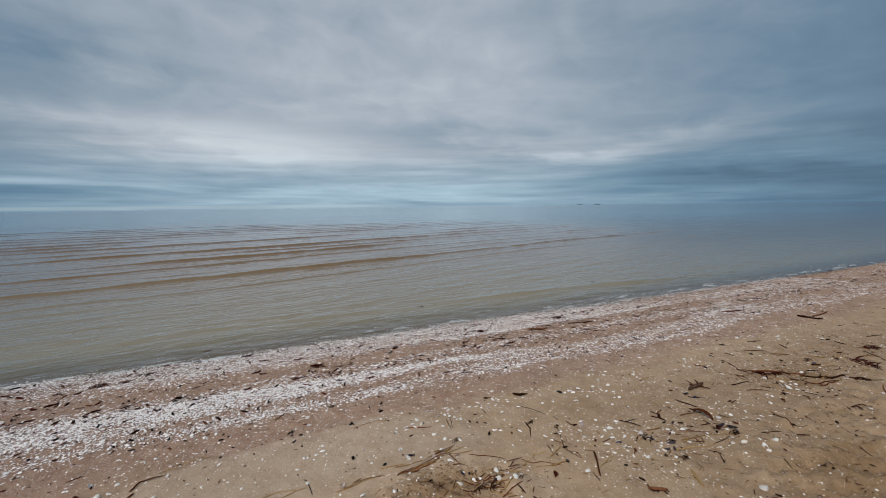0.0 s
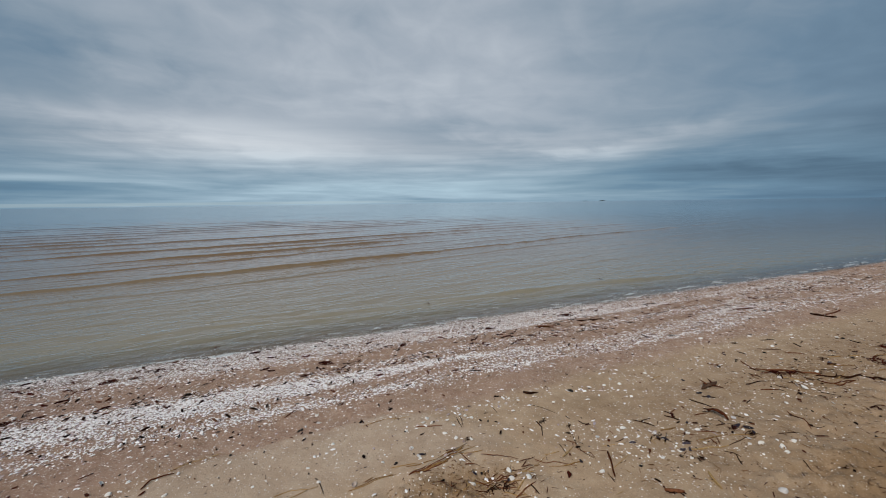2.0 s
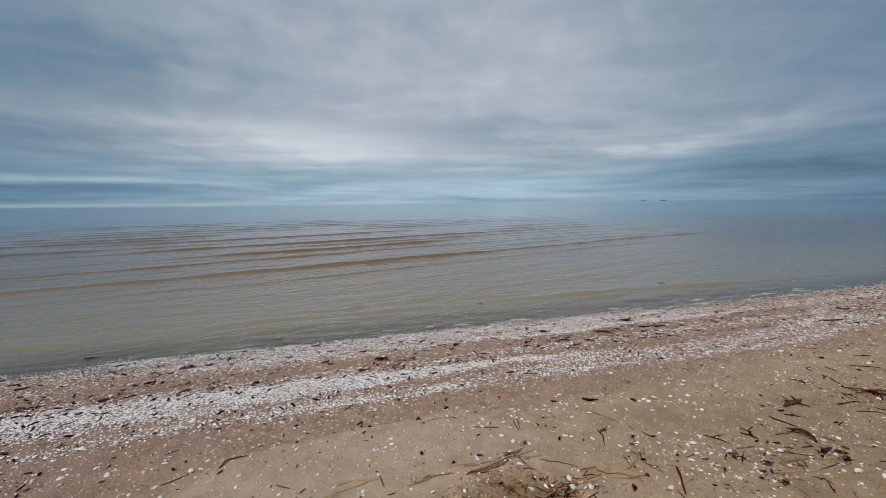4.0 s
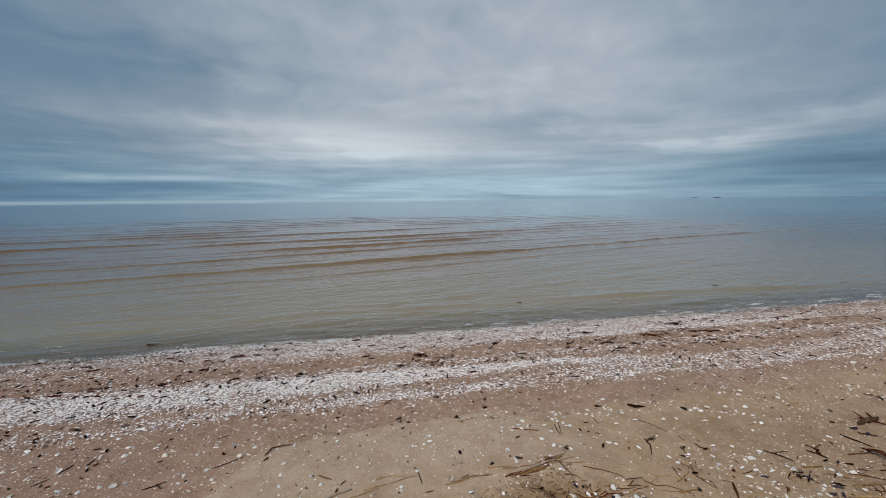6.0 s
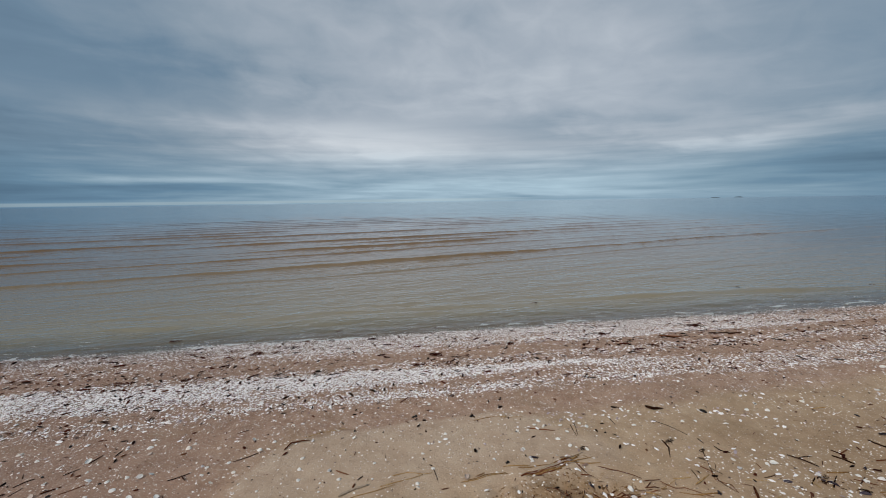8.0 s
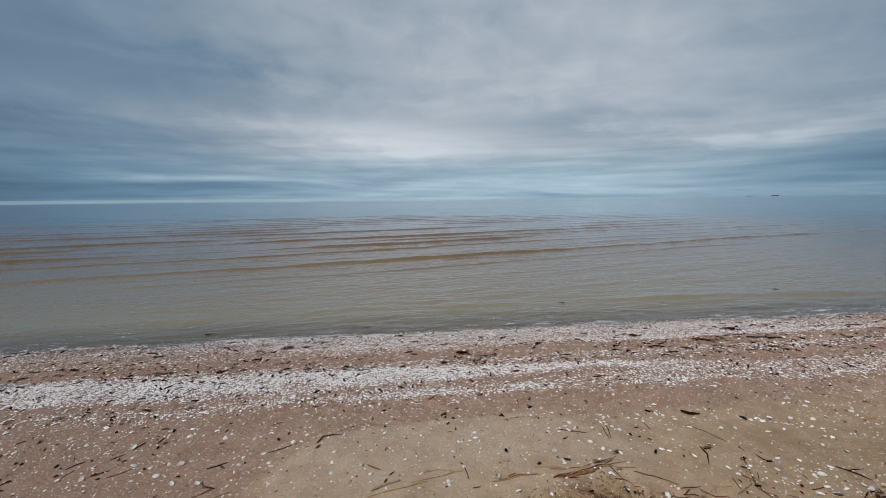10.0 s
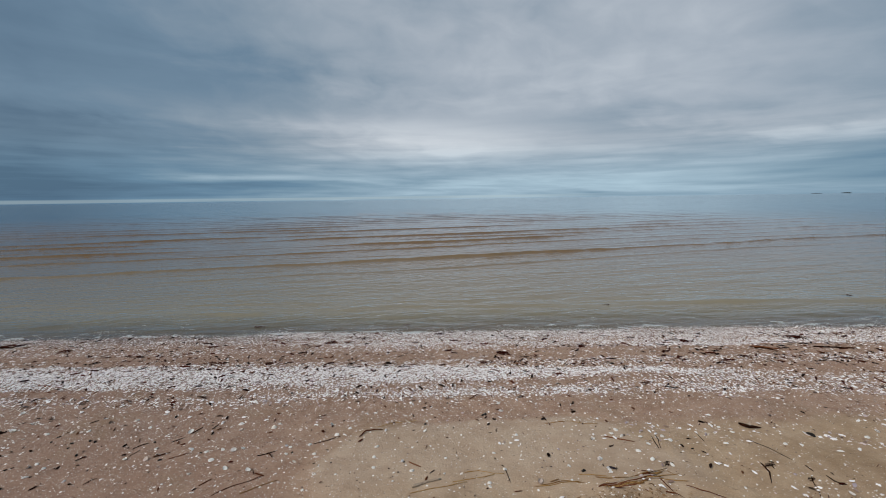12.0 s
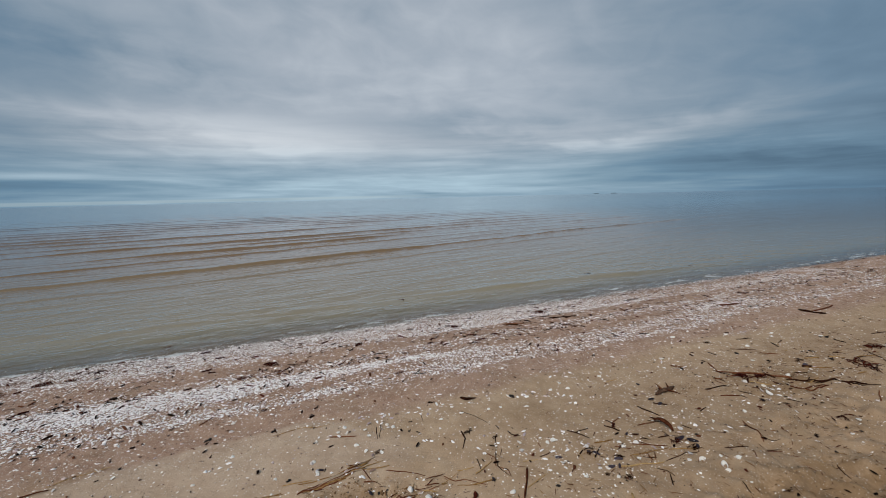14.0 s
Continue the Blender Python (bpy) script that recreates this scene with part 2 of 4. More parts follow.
def shell_material(name, *stops, litter=False):
    m, k, s, _ = material(name)
    p = place_of(k)
    rnd = k.add("ShaderNodeNewGeometry").outputs["Random Per Island"] if litter else k.add("ShaderNodeObjectInfo").outputs["Random"]
    colour = k.ramp(rnd, *stops)
    if not litter:
        px, py, _ = k.split(p)
        rings = k.add("ShaderNodeTexWave")
        rings.wave_type, rings.rings_direction = "RINGS", "Z"
        k.put(rings.inputs["Vector"], k.vec(px, k.math("SUBTRACT", py, 0.36), 0.0))
        for key, v in (("Scale", 6.0), ("Distortion", 1.5), ("Detail", 2.0)):
            rings.inputs[key].default_value = v
        colour = k.mix(k.math("MULTIPLY", rings.outputs["Fac"], 0.22), colour, (0.62, 0.53, 0.43), "MULTIPLY")
        colour = k.mix(k.math("MULTIPLY", k.step(k.noise(p, 4.0, 4.0), 0.58, 0.78), 0.4), colour, (0.42, 0.34, 0.25))
        k.put(s.inputs["Normal"], k.bump(rings.outputs["Fac"], 0.4, 0.02))
    k.put(s.inputs["Base Color"], colour)
    s.inputs["Roughness"].default_value = 0.6
    s.inputs["Specular IOR Level"].default_value = 0.03 if litter else 0.2
    return m


def wood_material(name, dark, mid, light, rough=0.75):
    m, k, s, _ = material(name)
    p = place_of(k)
    x, y, z = k.split(p)
    grain = k.noise(k.vec(k.math("MULTIPLY", x, 60.0), k.math("MULTIPLY", y, 60.0), k.math("MULTIPLY", z, 60.0)), 1.0, 5.0, 0.65, 1.0)
    tint = k.math("ADD", grain, k.math("MULTIPLY", k.math("SUBTRACT", k.add("ShaderNodeObjectInfo").outputs["Random"], 0.5), 0.3))
    k.put(s.inputs["Base Color"], k.ramp(tint, (0.28, dark), (0.52, mid), (0.78, light)))
    s.inputs["Roughness"].default_value = rough
    s.inputs["Specular IOR Level"].default_value = 0.02
    k.put(s.inputs["Normal"], k.bump(grain, 0.6, 0.004))
    return m


SAND = sand_material()
WATER = water_material()
SHELL = shell_material("weathered_shell", (0.0, (0.86, 0.84, 0.81)), (0.62, (0.90, 0.89, 0.87)), (0.76, (0.82, 0.76, 0.69)), (0.88, (0.66, 0.66, 0.69)), (1.0, (0.66, 0.52, 0.44)))
LITTER = shell_material("broken_shell", (0.0, (0.90, 0.88, 0.88)), (0.66, (0.84, 0.80, 0.79)), (0.76, (0.62, 0.50, 0.47)), (0.86, (0.42, 0.35, 0.38)), (0.92, (0.30, 0.20, 0.16)), (1.0, (0.08, 0.06, 0.055)), litter=True)
SPECK = shell_material("shell_crumbs", (0.0, (0.90, 0.88, 0.86)), (0.68, (0.84, 0.80, 0.76)), (0.80, (0.66, 0.55, 0.47)), (0.92, (0.40, 0.30, 0.25)), (1.0, (0.07, 0.05, 0.05)), litter=True)
DRIFT = shell_material("dark_drift", (0.0, (0.007, 0.004, 0.003)), (0.5, (0.020, 0.009, 0.006)), (0.8, (0.075, 0.018, 0.010)), (1.0, (0.13, 0.055, 0.026)), litter=True)
NACRE = shell_material("mussel_skin", (0.0, (0.016, 0.014, 0.022)), (0.6, (0.030, 0.024, 0.040)), (1.0, (0.085, 0.070, 0.095)))
WOOD = {
    "dark": wood_material("wet_dark_wood", (0.008, 0.003, 0.002), (0.024, 0.010, 0.006), (0.080, 0.032, 0.017), 0.7),
    "red": wood_material("red_brown_wood", (0.036, 0.010, 0.005), (0.115, 0.038, 0.018), (0.23, 0.100, 0.050)),
    "straw": wood_material("dry_reed", (0.15, 0.072, 0.026), (0.34, 0.205, 0.083), (0.54, 0.39, 0.20)),
    "drift": wood_material("knotted_driftwood", (0.03, 0.014, 0.008), (0.10, 0.058, 0.038), (0.26, 0.19, 0.145)),
    "grey": wood_material("weathered_wood", (0.12, 0.085, 0.055), (0.29, 0.225, 0.165), (0.45, 0.37, 0.29)),
}
WEED = wood_material("dried_seaweed", (0.010, 0.003, 0.002), (0.042, 0.008, 0.005), (0.13, 0.030, 0.015), 0.6)
STONE = wood_material("black_stone", (0.012, 0.011, 0.011), (0.030, 0.027, 0.026), (0.065, 0.058, 0.052), 0.55)


def foam_material():
    m, k, s, _ = material("sea_foam")
    p = place_of(k)
    k.put(s.inputs["Base Color"], k.ramp(k.noise(p, 60.0, 4.0), (0.3, (0.46, 0.49, 0.50)), (0.7, (0.68, 0.71, 0.72))))
    s.inputs["Roughness"].default_value = 0.6
    k.put(s.inputs["Normal"], k.bump(k.noise(p, 90.0, 3.0), 0.6, 0.01))
    return m


FOAM = foam_material()
ISLE = wood_material("far_island", (0.03, 0.045, 0.05), (0.045, 0.06, 0.065), (0.06, 0.08, 0.085), 0.9)

# ---- ground and water ----
TABLE = np.random.default_rng(5).random((256, 256))


def wander(x, y):
    """Smooth random field from 0 to 1, about one swing for each unit."""
    x, y = np.asarray(x, float), np.asarray(y, float)
    i, j = np.floor(x).astype(int), np.floor(y).astype(int)
    u, v = x - i, y - j
    u, v = u * u * (3 - 2 * u), v * v * (3 - 2 * v)
    at = lambda a, b: TABLE[(i + a) % 256, (j + b) % 256]
    return (at(0, 0) * (1 - u) + at(1, 0) * u) * (1 - v) + (at(0, 1) * (1 - u) + at(1, 1) * u) * v


def blob(x, y, cx, cy, rx, ry):
    return np.exp(-(((x - cx) / rx) ** 2) - ((y - cy) / ry) ** 2)


def between(y, low, high, soft):
    return 1 / (1 + np.exp(-(y - low) / soft)) / (1 + np.exp((y - high) / soft))


def ground_z(x, y):
    """The beach: a low backshore, a shell bank, the swash slope and the sea bed."""
    x, y = np.asarray(x, float), np.asarray(y, float)
    z = np.interp(y + np.interp(x, (-6, 2.5, 5.5, 8), (-0.06, -0.05, 0.04, 0.06)), (-4000, -60, -30, -3, 1, 2.6, 3.8, 5.33, 6.5, 60, 4000), (3.0, 1.6, 1.1, 0.36, 0.25, 0.20, 0.13, 0.0, -0.06, -0.9, -3.0))
    close = np.exp(-(((x - 1) / 30) ** 2) - ((y - 2) / 14) ** 2) * (1 - 0.7 * np.exp(-(((y - 5.35) / 0.35) ** 2)))
    z = z + close * (0.022 * (wander(x * 1.1 + 7, y * 1.6) - 0.5) + 0.012 * (wander(x * 4, y * 5 + 3) - 0.5) + 0.004 * (wander(x * 19, y * 19) - 0.5))
    z = z + 0.012 * np.exp(-(((y - 3.82) / 0.25) ** 2)) * close 
    # a low mound of dry sand with a crisp lip towards the sea
    reach = np.hypot((x - 0.28) / 1.15, (y - 2.42) / 0.56) + 0.16 * (wander(x * 3.1, y * 3.1 + 6) - 0.5) + 0.06 * (wander(x * 11, y * 11) - 0.5)
    z = z + 0.020 / (1 + np.exp((reach - 1) / 0.035)) * np.clip((y - 1.5) / 0.8, 0, 1)
    # sand kicked up and trodden
    loose = np.minimum(1, blob(x, y, 0.88, 1.99, 0.50, 0.20) + blob(x, y, 2.9, 1.15, 0.85, 0.42) + 0.7 * blob(x, y, 4.3, 1.5, 0.9, 0.5))
    z = z + loose * (0.078 * (wander(x * 11, y * 12 + 9) - 0.5) + 0.035 * (wander(x * 27 + 4, y * 27) - 0.5))
    return z


def sheet(name, X, Y, Z, mat):
    m, n = X.shape
    i = (np.arange(m - 1)[:, None] * n + np.arange(n - 1)).ravel()
    me = bpy.data.meshes.new(name)
    me.from_pydata(np.stack([X, Y, Z], -1).reshape(-1, 3).tolist(), [], np.stack([i, i + 1, i + n + 1, i + n], -1).tolist())
    me.polygons.foreach_set("use_smooth", np.ones(len(me.polygons), bool))
    me.materials.append(mat)
    return new(name, me)


gx = np.concatenate([-np.geomspace(4400, 5.3, 34), np.arange(-5.2, 6.2, 0.024), np.geomspace(6.25, 4400, 60)])
gy = np.concatenate([-np.geomspace(4400, 0.3, 34), np.linspace(-0.2, 0.7, 12), np.arange(0.75, 5.9, 0.024), np.geomspace(5.95, 4400, 50)])
GX, GY = np.meshgrid(gx, gy)
ground = tagged(sheet("ground", GX, GY, ground_z(GX, GY), SAND), "tan beach sand with shell grit, wet at the waterline", "ground", kind="structure")


def water_z(x, y):
    """Low crests that run in at a slant to the beach, broken along their length, with steeper faces shoreward."""
    lean = y - 0.24 * x + 0.8 * (wander(x * 0.10, y * 0.10) - 0.5)
    z = np.zeros_like(x)
    crests = [(7.3, 0.010, 0.28), (9.0, 0.012, 0.26), (10.6, 0.020, 0.20), (12.2, 0.064, 0.25), (13.5, 0.026, 0.22), (15.0, 0.034, 0.24), (16.8, 0.066, 0.30), (18.3, 0.034, 0.26), (20.0, 0.058, 0.30), (22.0, 0.060, 0.36)]
    crests += [(24.5 * 1.085 ** n, 0.058 - 0.003 * n, 0.48) for n in range(15)]
    for seed, (place, high, wide) in enumerate(crests, 1):
        d = lean - place - 0.5 * (wander(x * 0.22 + seed * 9, x * 0 + seed) - 0.5) - 0.16 * (wander(x * 1.4 + seed * 3, x * 0 + seed) - 0.5) - 0.07 * (wander(x * 4.6 + seed, x * 0 + seed) - 0.5)
        along = np.clip((wander(x * 0.13 + seed * 13.7, x * 0 + seed * 3.1) - 0.12) * 2.2, 0.12, 1) * np.clip(1.15 - x * 0.028, 0.25, 1) * (0.55 + 0.45 * wander(x * 0.6 + seed * 5, y * 0.4) + 0.35 * wander(x * 1.9 + seed * 5, y * 0.9))
        z = z + high * along * np.where(d < 0, np.clip(1 + d / (wide * 0.42), 0, 1), np.exp(-((d / (wide * 1.2)) ** 2)))
    # one low swell about to run up the beach
    d = y - 6.55 + 0.045 * (x - 6) - 0.25 * (wander(x * 0.5, x * 0 + 2) - 0.5)
    z = z + 0.042 * between(x, 3.2, 10.5, 0.5) * (0.4 + 0.8 * wander(x * 1.1, x * 0 + 8)) * np.where(d < 0, np.clip(1 + d / 0.13, 0, 1), np.exp(-((d / 0.28) ** 2)))
    r = np.hypot(x, y)
    chop = 0.013 * (wander(x * 0.45, lean * 2.3) - 0.5) + 0.010 * (wander(x * 0.9 + 5, lean * 4.6) - 0.5) + 0.006 * (wander(x * 2.1 + 5, (y - 0.35 * x) * 6.5) - 0.5)
    # wavelets that lap the beach
    lap = 0.020 * (wander(x * 1.3 + 2, (y + 0.05 * x) * 6.5) - 0.5) + 0.009 * (wander(x * 4.1, y * 15.0) - 0.5)
    z = z + lap * between(y, 5.55, 7.4, 0.12)
    return z + chop * np.clip((y - 5.3) / 3, 0, 1) * np.clip((60 - r) / 20, 0, 1)


wr = np.concatenate([np.arange(4.6, 8.2, 0.032), np.arange(8.2, 10, 0.055), np.arange(10, 24, 0.042), np.arange(24, 30, 0.062), np.arange(30, 48, 0.11), np.arange(48, 90, 0.25), np.geomspace(90.3, 4600, 70)])
wa = np.radians(np.concatenate([np.linspace(-89.9, -62, 30), np.linspace(-61.7, 77, 460), np.linspace(77.3, 89.9, 24)]))
WA, WR = np.meshgrid(wa, wr)
WX, WY = WR * np.sin(WA), WR * np.cos(WA)
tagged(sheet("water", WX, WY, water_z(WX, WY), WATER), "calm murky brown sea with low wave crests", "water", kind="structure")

# ---- shell banks and drift, uncountable ----
rng = np.random.default_rng(11)


def bank_share(x, y):
    """How thickly shell lies on the beach, from 0 to 1."""
    sway = 0.12 * (wander(x * 0.8, x * 0) - 0.5) + 0.07 * (wander(x * 2.7, x * 0 + 5) - 0.5)
    left = np.clip(-x / 3.5, 0, 1)
    right = np.clip((x - 3.0) / 4, 0, 1)
    clump = 0.10 + 0.65 * wander(x * 3.1, y * 7.0) + 0.55 * wander(x * 0.9 + 4, y * 11.0) + 0.4 * wander(x * 9.0 + 2, y * 17.0)
    swash = (1.25 - 0.75 * right) * (0.32 + 0.68 * np.clip((x + 3.2) / 2.6, 0, 1)) * between(y + sway, np.interp(x, (-1.5, 1.0, 7), (4.88, 4.68, 4.56)), np.interp(x, (-4, -1, 1.5, 6), (5.44, 5.50, 5.46, 5.38)), 0.04) * (0.55 + 0.75 * wander(x * 0.6, y * 9.0 + 5))
    foot = np.interp(x, (-3.6, -2.2, -1, 0, 0.8, 2.6), (3.66, 3.56, 3.61, 3.66, 3.71, 3.69))
    crown = np.interp(x, (-4, -2.5, -1.2, 0, 0.8, 1.6, 2.6), (4.22, 4.09, 4.05, 4.02, 3.93, 3.82, 3.78))
    main = between(y + sway * 0.5, foot, crown, 0.028) * (0.85 + 0.65 * np.clip((x + 2.6) / 1.8, 0, 1)) * (1 - np.clip((x - 1.9) / 1.5, 0, 1)) * (0.5 + 0.85 * wander(x * 1.1 + 8, y * 8.0 - 0.5 * x))
    row = np.interp(x, (-3, -2, -1.2, 0, 1, 4), (3.40, 3.33, 3.42, 3.45, 3.44, 3.35))
    on = np.clip((x - 0.8) / 0.7, 0, 1)
    lower = (1 - on) * np.exp(-(((y - row) / 0.085) ** 2)) * (0.14 + 0.62 * np.clip((wander(x * 0.7 + 3, x * 0) - 0.3) * 2.5, 0, 1))
    # along the beach the lower row widens into a loose band
    lower = lower + on * between(y + sway, 3.30, np.interp(x, (1, 2.4, 4.2, 6), (3.48, 3.60, 3.72, 3.84)), 0.035) * (0.12 + 0.46 * wander(x * 1.2, y * 8.0 + 3))
    gap = 0.17 * between(y, 4.0, 4.85, 0.05) + 0.03 * between(y, 2.9, 3.6, 0.1) * (wander(x * 2.2, y * 4) > 0.4)
    thin = 1 - 0.35 * np.clip((x - 3.5) / 3.5, 0, 1)
    return np.clip((swash + main + lower) * clump * thin + gap, 0, 1)


def scatter(tries, box, share):
    x, y = rng.uniform(box[0], box[1], tries), rng.uniform(box[2], box[3], tries)
    keep = rng.random(tries) < share(x, y)
    return x[keep], y[keep]


def flakes(name, x, y, size, thick, mat, lift=0.0, longer=1.0, tilt=0.35, sides=6, narrow=0.72, lowest=-9.0):
    """Many small curved chips in one mesh: a rim and a raised middle, lying on the sand at random."""
    n = len(x)
    a = np.linspace(0, 2 * np.pi, sides, endpoint=False)
    rim = np.stack([np.cos(a), narrow * np.sin(a), 0 * a], -1)[None] * (0.75 + 0.5 * rng.random((n, sides, 1)))
    v = np.concatenate([rim, np.zeros((n, 1, 3))], 1)
    v[:, :, 0] *= 1 + (longer - 1) * rng.random((n, 1))
    v[:, -1, 2] = thick * (0.6 + 0.8 * rng.random(n))
    v *= 0.5 * size[:, None, None]
    lean, turn = rng.normal(0, tilt, n), rng.uniform(0, 2 * np.pi, n)
    c, s = np.cos(lean)[:, None], np.sin(lean)[:, None]
    v[..., 1], v[..., 2] = c * v[..., 1] - s * v[..., 2], s * v[..., 1] + c * v[..., 2]
    c, s = np.cos(turn)[:, None], np.sin(turn)[:, None]
    v[..., 0], v[..., 1] = c * v[..., 0] - s * v[..., 1], s * v[..., 0] + c * v[..., 1]
    v += np.stack([x, y, np.maximum(ground_z(x, y), lowest) + lift + 0.12 * size], -1)[:, None]
    i = np.arange(sides)
    faces = np.stack([i, (i + 1) % sides, np.full(sides, sides)], -1)[None] + (np.arange(n) * (sides + 1))[:, None, None]
    me = bpy.data.meshes.new(name)
    me.from_pydata(v.reshape(-1, 3).tolist(), [], faces.reshape(-1, 3).tolist())
    me.materials.append(mat)
    return new(name, me)


spots = [scatter(n, box, bank_share) for n, box in ((70000, (-7, 7, 2.9, 4.65)), (210000, (-7, 7, 3.2, 4.25)), (220000, (-7, 7, 4.6, 5.95)), (70000, (7, 11, 2.8, 5.6)), (60000, (11, 26, 2.6, 5.9)))]
xs, ys = np.concatenate([q[0] for q in spots]), np.concatenate([q[1] for q in spots])
swash = np.clip((ys - 4.6) * 4, 0, 1)
grow = (0.0055 + 0.019 * rng.random(len(xs)) ** 2.4) * (1 - 0.18 * swash) * np.where(xs > 7, 1.25, 1.0)
tagged(flakes("shell_bank", xs, ys, grow, 0.36, LITTER, 0.002, 1.4, 0.28), "banks of broken white and pinkish shells along the beach", "shells", kind="stuff")
xs, ys = scatter(2600, (-6, 12, 2.9, 4.95), lambda x, y: 0.16 + 0.5 * np.exp(-(((y - 4.12) / 0.10) ** 2)) + 0.25 * between(y, 4.2, 4.8, 0.05) + 0.45 * np.exp(-(((y - 3.35) / 0.12) ** 2)))
tagged(flakes("loose_shells", xs, ys, 0.018 + 0.018 * rng.random(len(xs)), 0.42, LITTER, 0.003, 1.3, 0.3, 10), "loose white shells thinly scattered over coarse sand", "shells", kind="stuff")
xs, ys = scatter(44000, (-4.5, 7, 0.7, 3.5), lambda x, y: (0.10 + 0.22 * wander(x * 5, y * 6)) + 0.30 * between(y, 2.7, 4, 0.2) + 0.16 * np.clip(-(x + 0.5), 0, 1) + 0.3 * (wander(x * 2, y * 2) > 0.62) + 0.6 * blob(x, y, 2.3, 1.8, 0.6, 0.25) + 0.35 * blob(x, y, 3.6, 2.1, 0.8, 0.4))
tagged(flakes("shell_grit", xs, ys, 0.0045 + 0.013 * rng.random(len(xs)) ** 2.6, 0.4, SPECK), "small broken shell bits strewn on sand", "shells", kind="stuff")
xs, ys = scatter(27000, (-7, 20, 3.3, 5.4), lambda x, y: 0.10 + 0.14 * between(y, 3.4, 4.1, 0.05) + 0.42 * between(y, 4.0, 4.75, 0.08) * (wander(x * 1.6 + 2, y * 6 + 1) > 0.52) + 0.28 * between(y, 4.85, 5.3, 0.04) * (wander(x * 2, y * 7) > 0.5) + 0.2 * np.exp(-(((y - 4.07) / 0.05) ** 2)) + 0.55 * np.exp(-(((y - 5.36) / 0.03) ** 2)) * np.clip((1.5 - x) / 3, 0, 1) * (wander(x * 2.5, x * 0 + 3) > 0.35))
tagged(flakes("drift_litter", xs, ys, 0.010 + 0.036 * rng.random(len(xs)) ** 2.2, 0.25, DRIFT, 0.004, 2.4, narrow=0.5), "dark flakes of seaweed and wood along the beach", "drift", kind="stuff")
xs, ys = scatter(11000, (-4, 9, 0.7, 3.5), lambda x, y: 0.10 + 0.13 * np.clip(-(x + 0.2), 0, 1) + 0.16 * between(y, 2.9, 4, 0.1) + (0.16 * np.clip((x - 1.5) / 2, 0, 1)) * (wander(x * 3, y * 5) > 0.5) + 0.5 * blob(x, y, 4.4, 1.9, 1.2, 0.35) + 0.4 * blob(x, y, 2.2, 1.75, 0.6, 0.2) + 0.10 * blob(x, y, 0.9, 1.95, 0.4, 0.15))
tagged(flakes("wood_crumbs", xs, ys, 0.008 + 0.022 * rng.random(len(xs)) ** 3, 0.3, DRIFT, 0.002, 1.9, narrow=0.58), "dark crumbs of wood and bark on sand", "drift", kind="stuff")

# shells washed together in loose clusters
spread = np.random.default_rng(8)
cx, cy = spread.uniform(0.2, 6.0, 90), spread.triangular(1.3, 2.75, 3.0, 90)
cx, cy = np.repeat(cx, 6) + spread.normal(0, 0.07, 540), np.repeat(cy, 6) + spread.normal(0, 0.028, 540)
tagged(flakes("shell_clusters", cx, cy, 0.007 + 0.022 * spread.random(540) ** 2.2, 0.40, LITTER, 0.003, 1.5, 0.3, 10), "white and dark shells washed into loose clusters on sand", "shells", kind="stuff")

CLOD = shell_material("brown_clods", (0.0, (0.14, 0.080, 0.040)), (0.5, (0.26, 0.160, 0.085)), (1.0, (0.36, 0.245, 0.145)), litter=True)
xs, ys = scatter(60000, (-0.2, 4.6, 0.8, 2.3), lambda x, y: 0.9 * np.clip(1.6 * blob(x, y, 0.86, 2.01, 0.42, 0.17) - 0.35, 0, 1) + 0.25 * blob(x, y, 2.9, 1.10, 0.7, 0.28))
tagged(flakes("sand_clods", xs, ys, 0.004 + 0.012 * rng.random(len(xs)) ** 2.4, 0.6, CLOD, -0.001, 1.8, 0.6, 6), "crumbly brown clods of sand and rootlets", "sand", kind="stuff")

STRAW = shell_material("reed_scraps", (0.0, (0.05, 0.018, 0.011)), (0.35, (0.13, 0.055, 0.032)), (0.65, (0.24, 0.14, 0.07)), (1.0, (0.36, 0.24, 0.12)), litter=True)
xs, ys = scatter(26000, (-0.5, 6.5, 0.9, 3.0), lambda x, y: 0.006 + 0.75 * blob(x, y, 1.0, 1.93, 0.38, 0.14) + 0.35 * blob(x, y, 2.35, 1.72, 0.5, 0.18) + 0.5 * blob(x, y, 4.1, 2.12, 0.7, 0.12) + 0.6 * blob(x, y, 5.3, 2.1, 0.7, 0.3) + 0.4 * blob(x, y, 3.9, 1.5, 0.35, 0.12) + 0.2 * blob(x, y, 3.0, 1.2, 0.9, 0.35))
tagged(flakes("reed_scraps", xs, ys, 0.007 + 0.016 * rng.random(len(xs)) ** 2, 0.25, STRAW, 0.003, 4.0, 0.3, narrow=0.30), "brown scraps of reed and rootlets on trodden sand", "drift", kind="stuff")


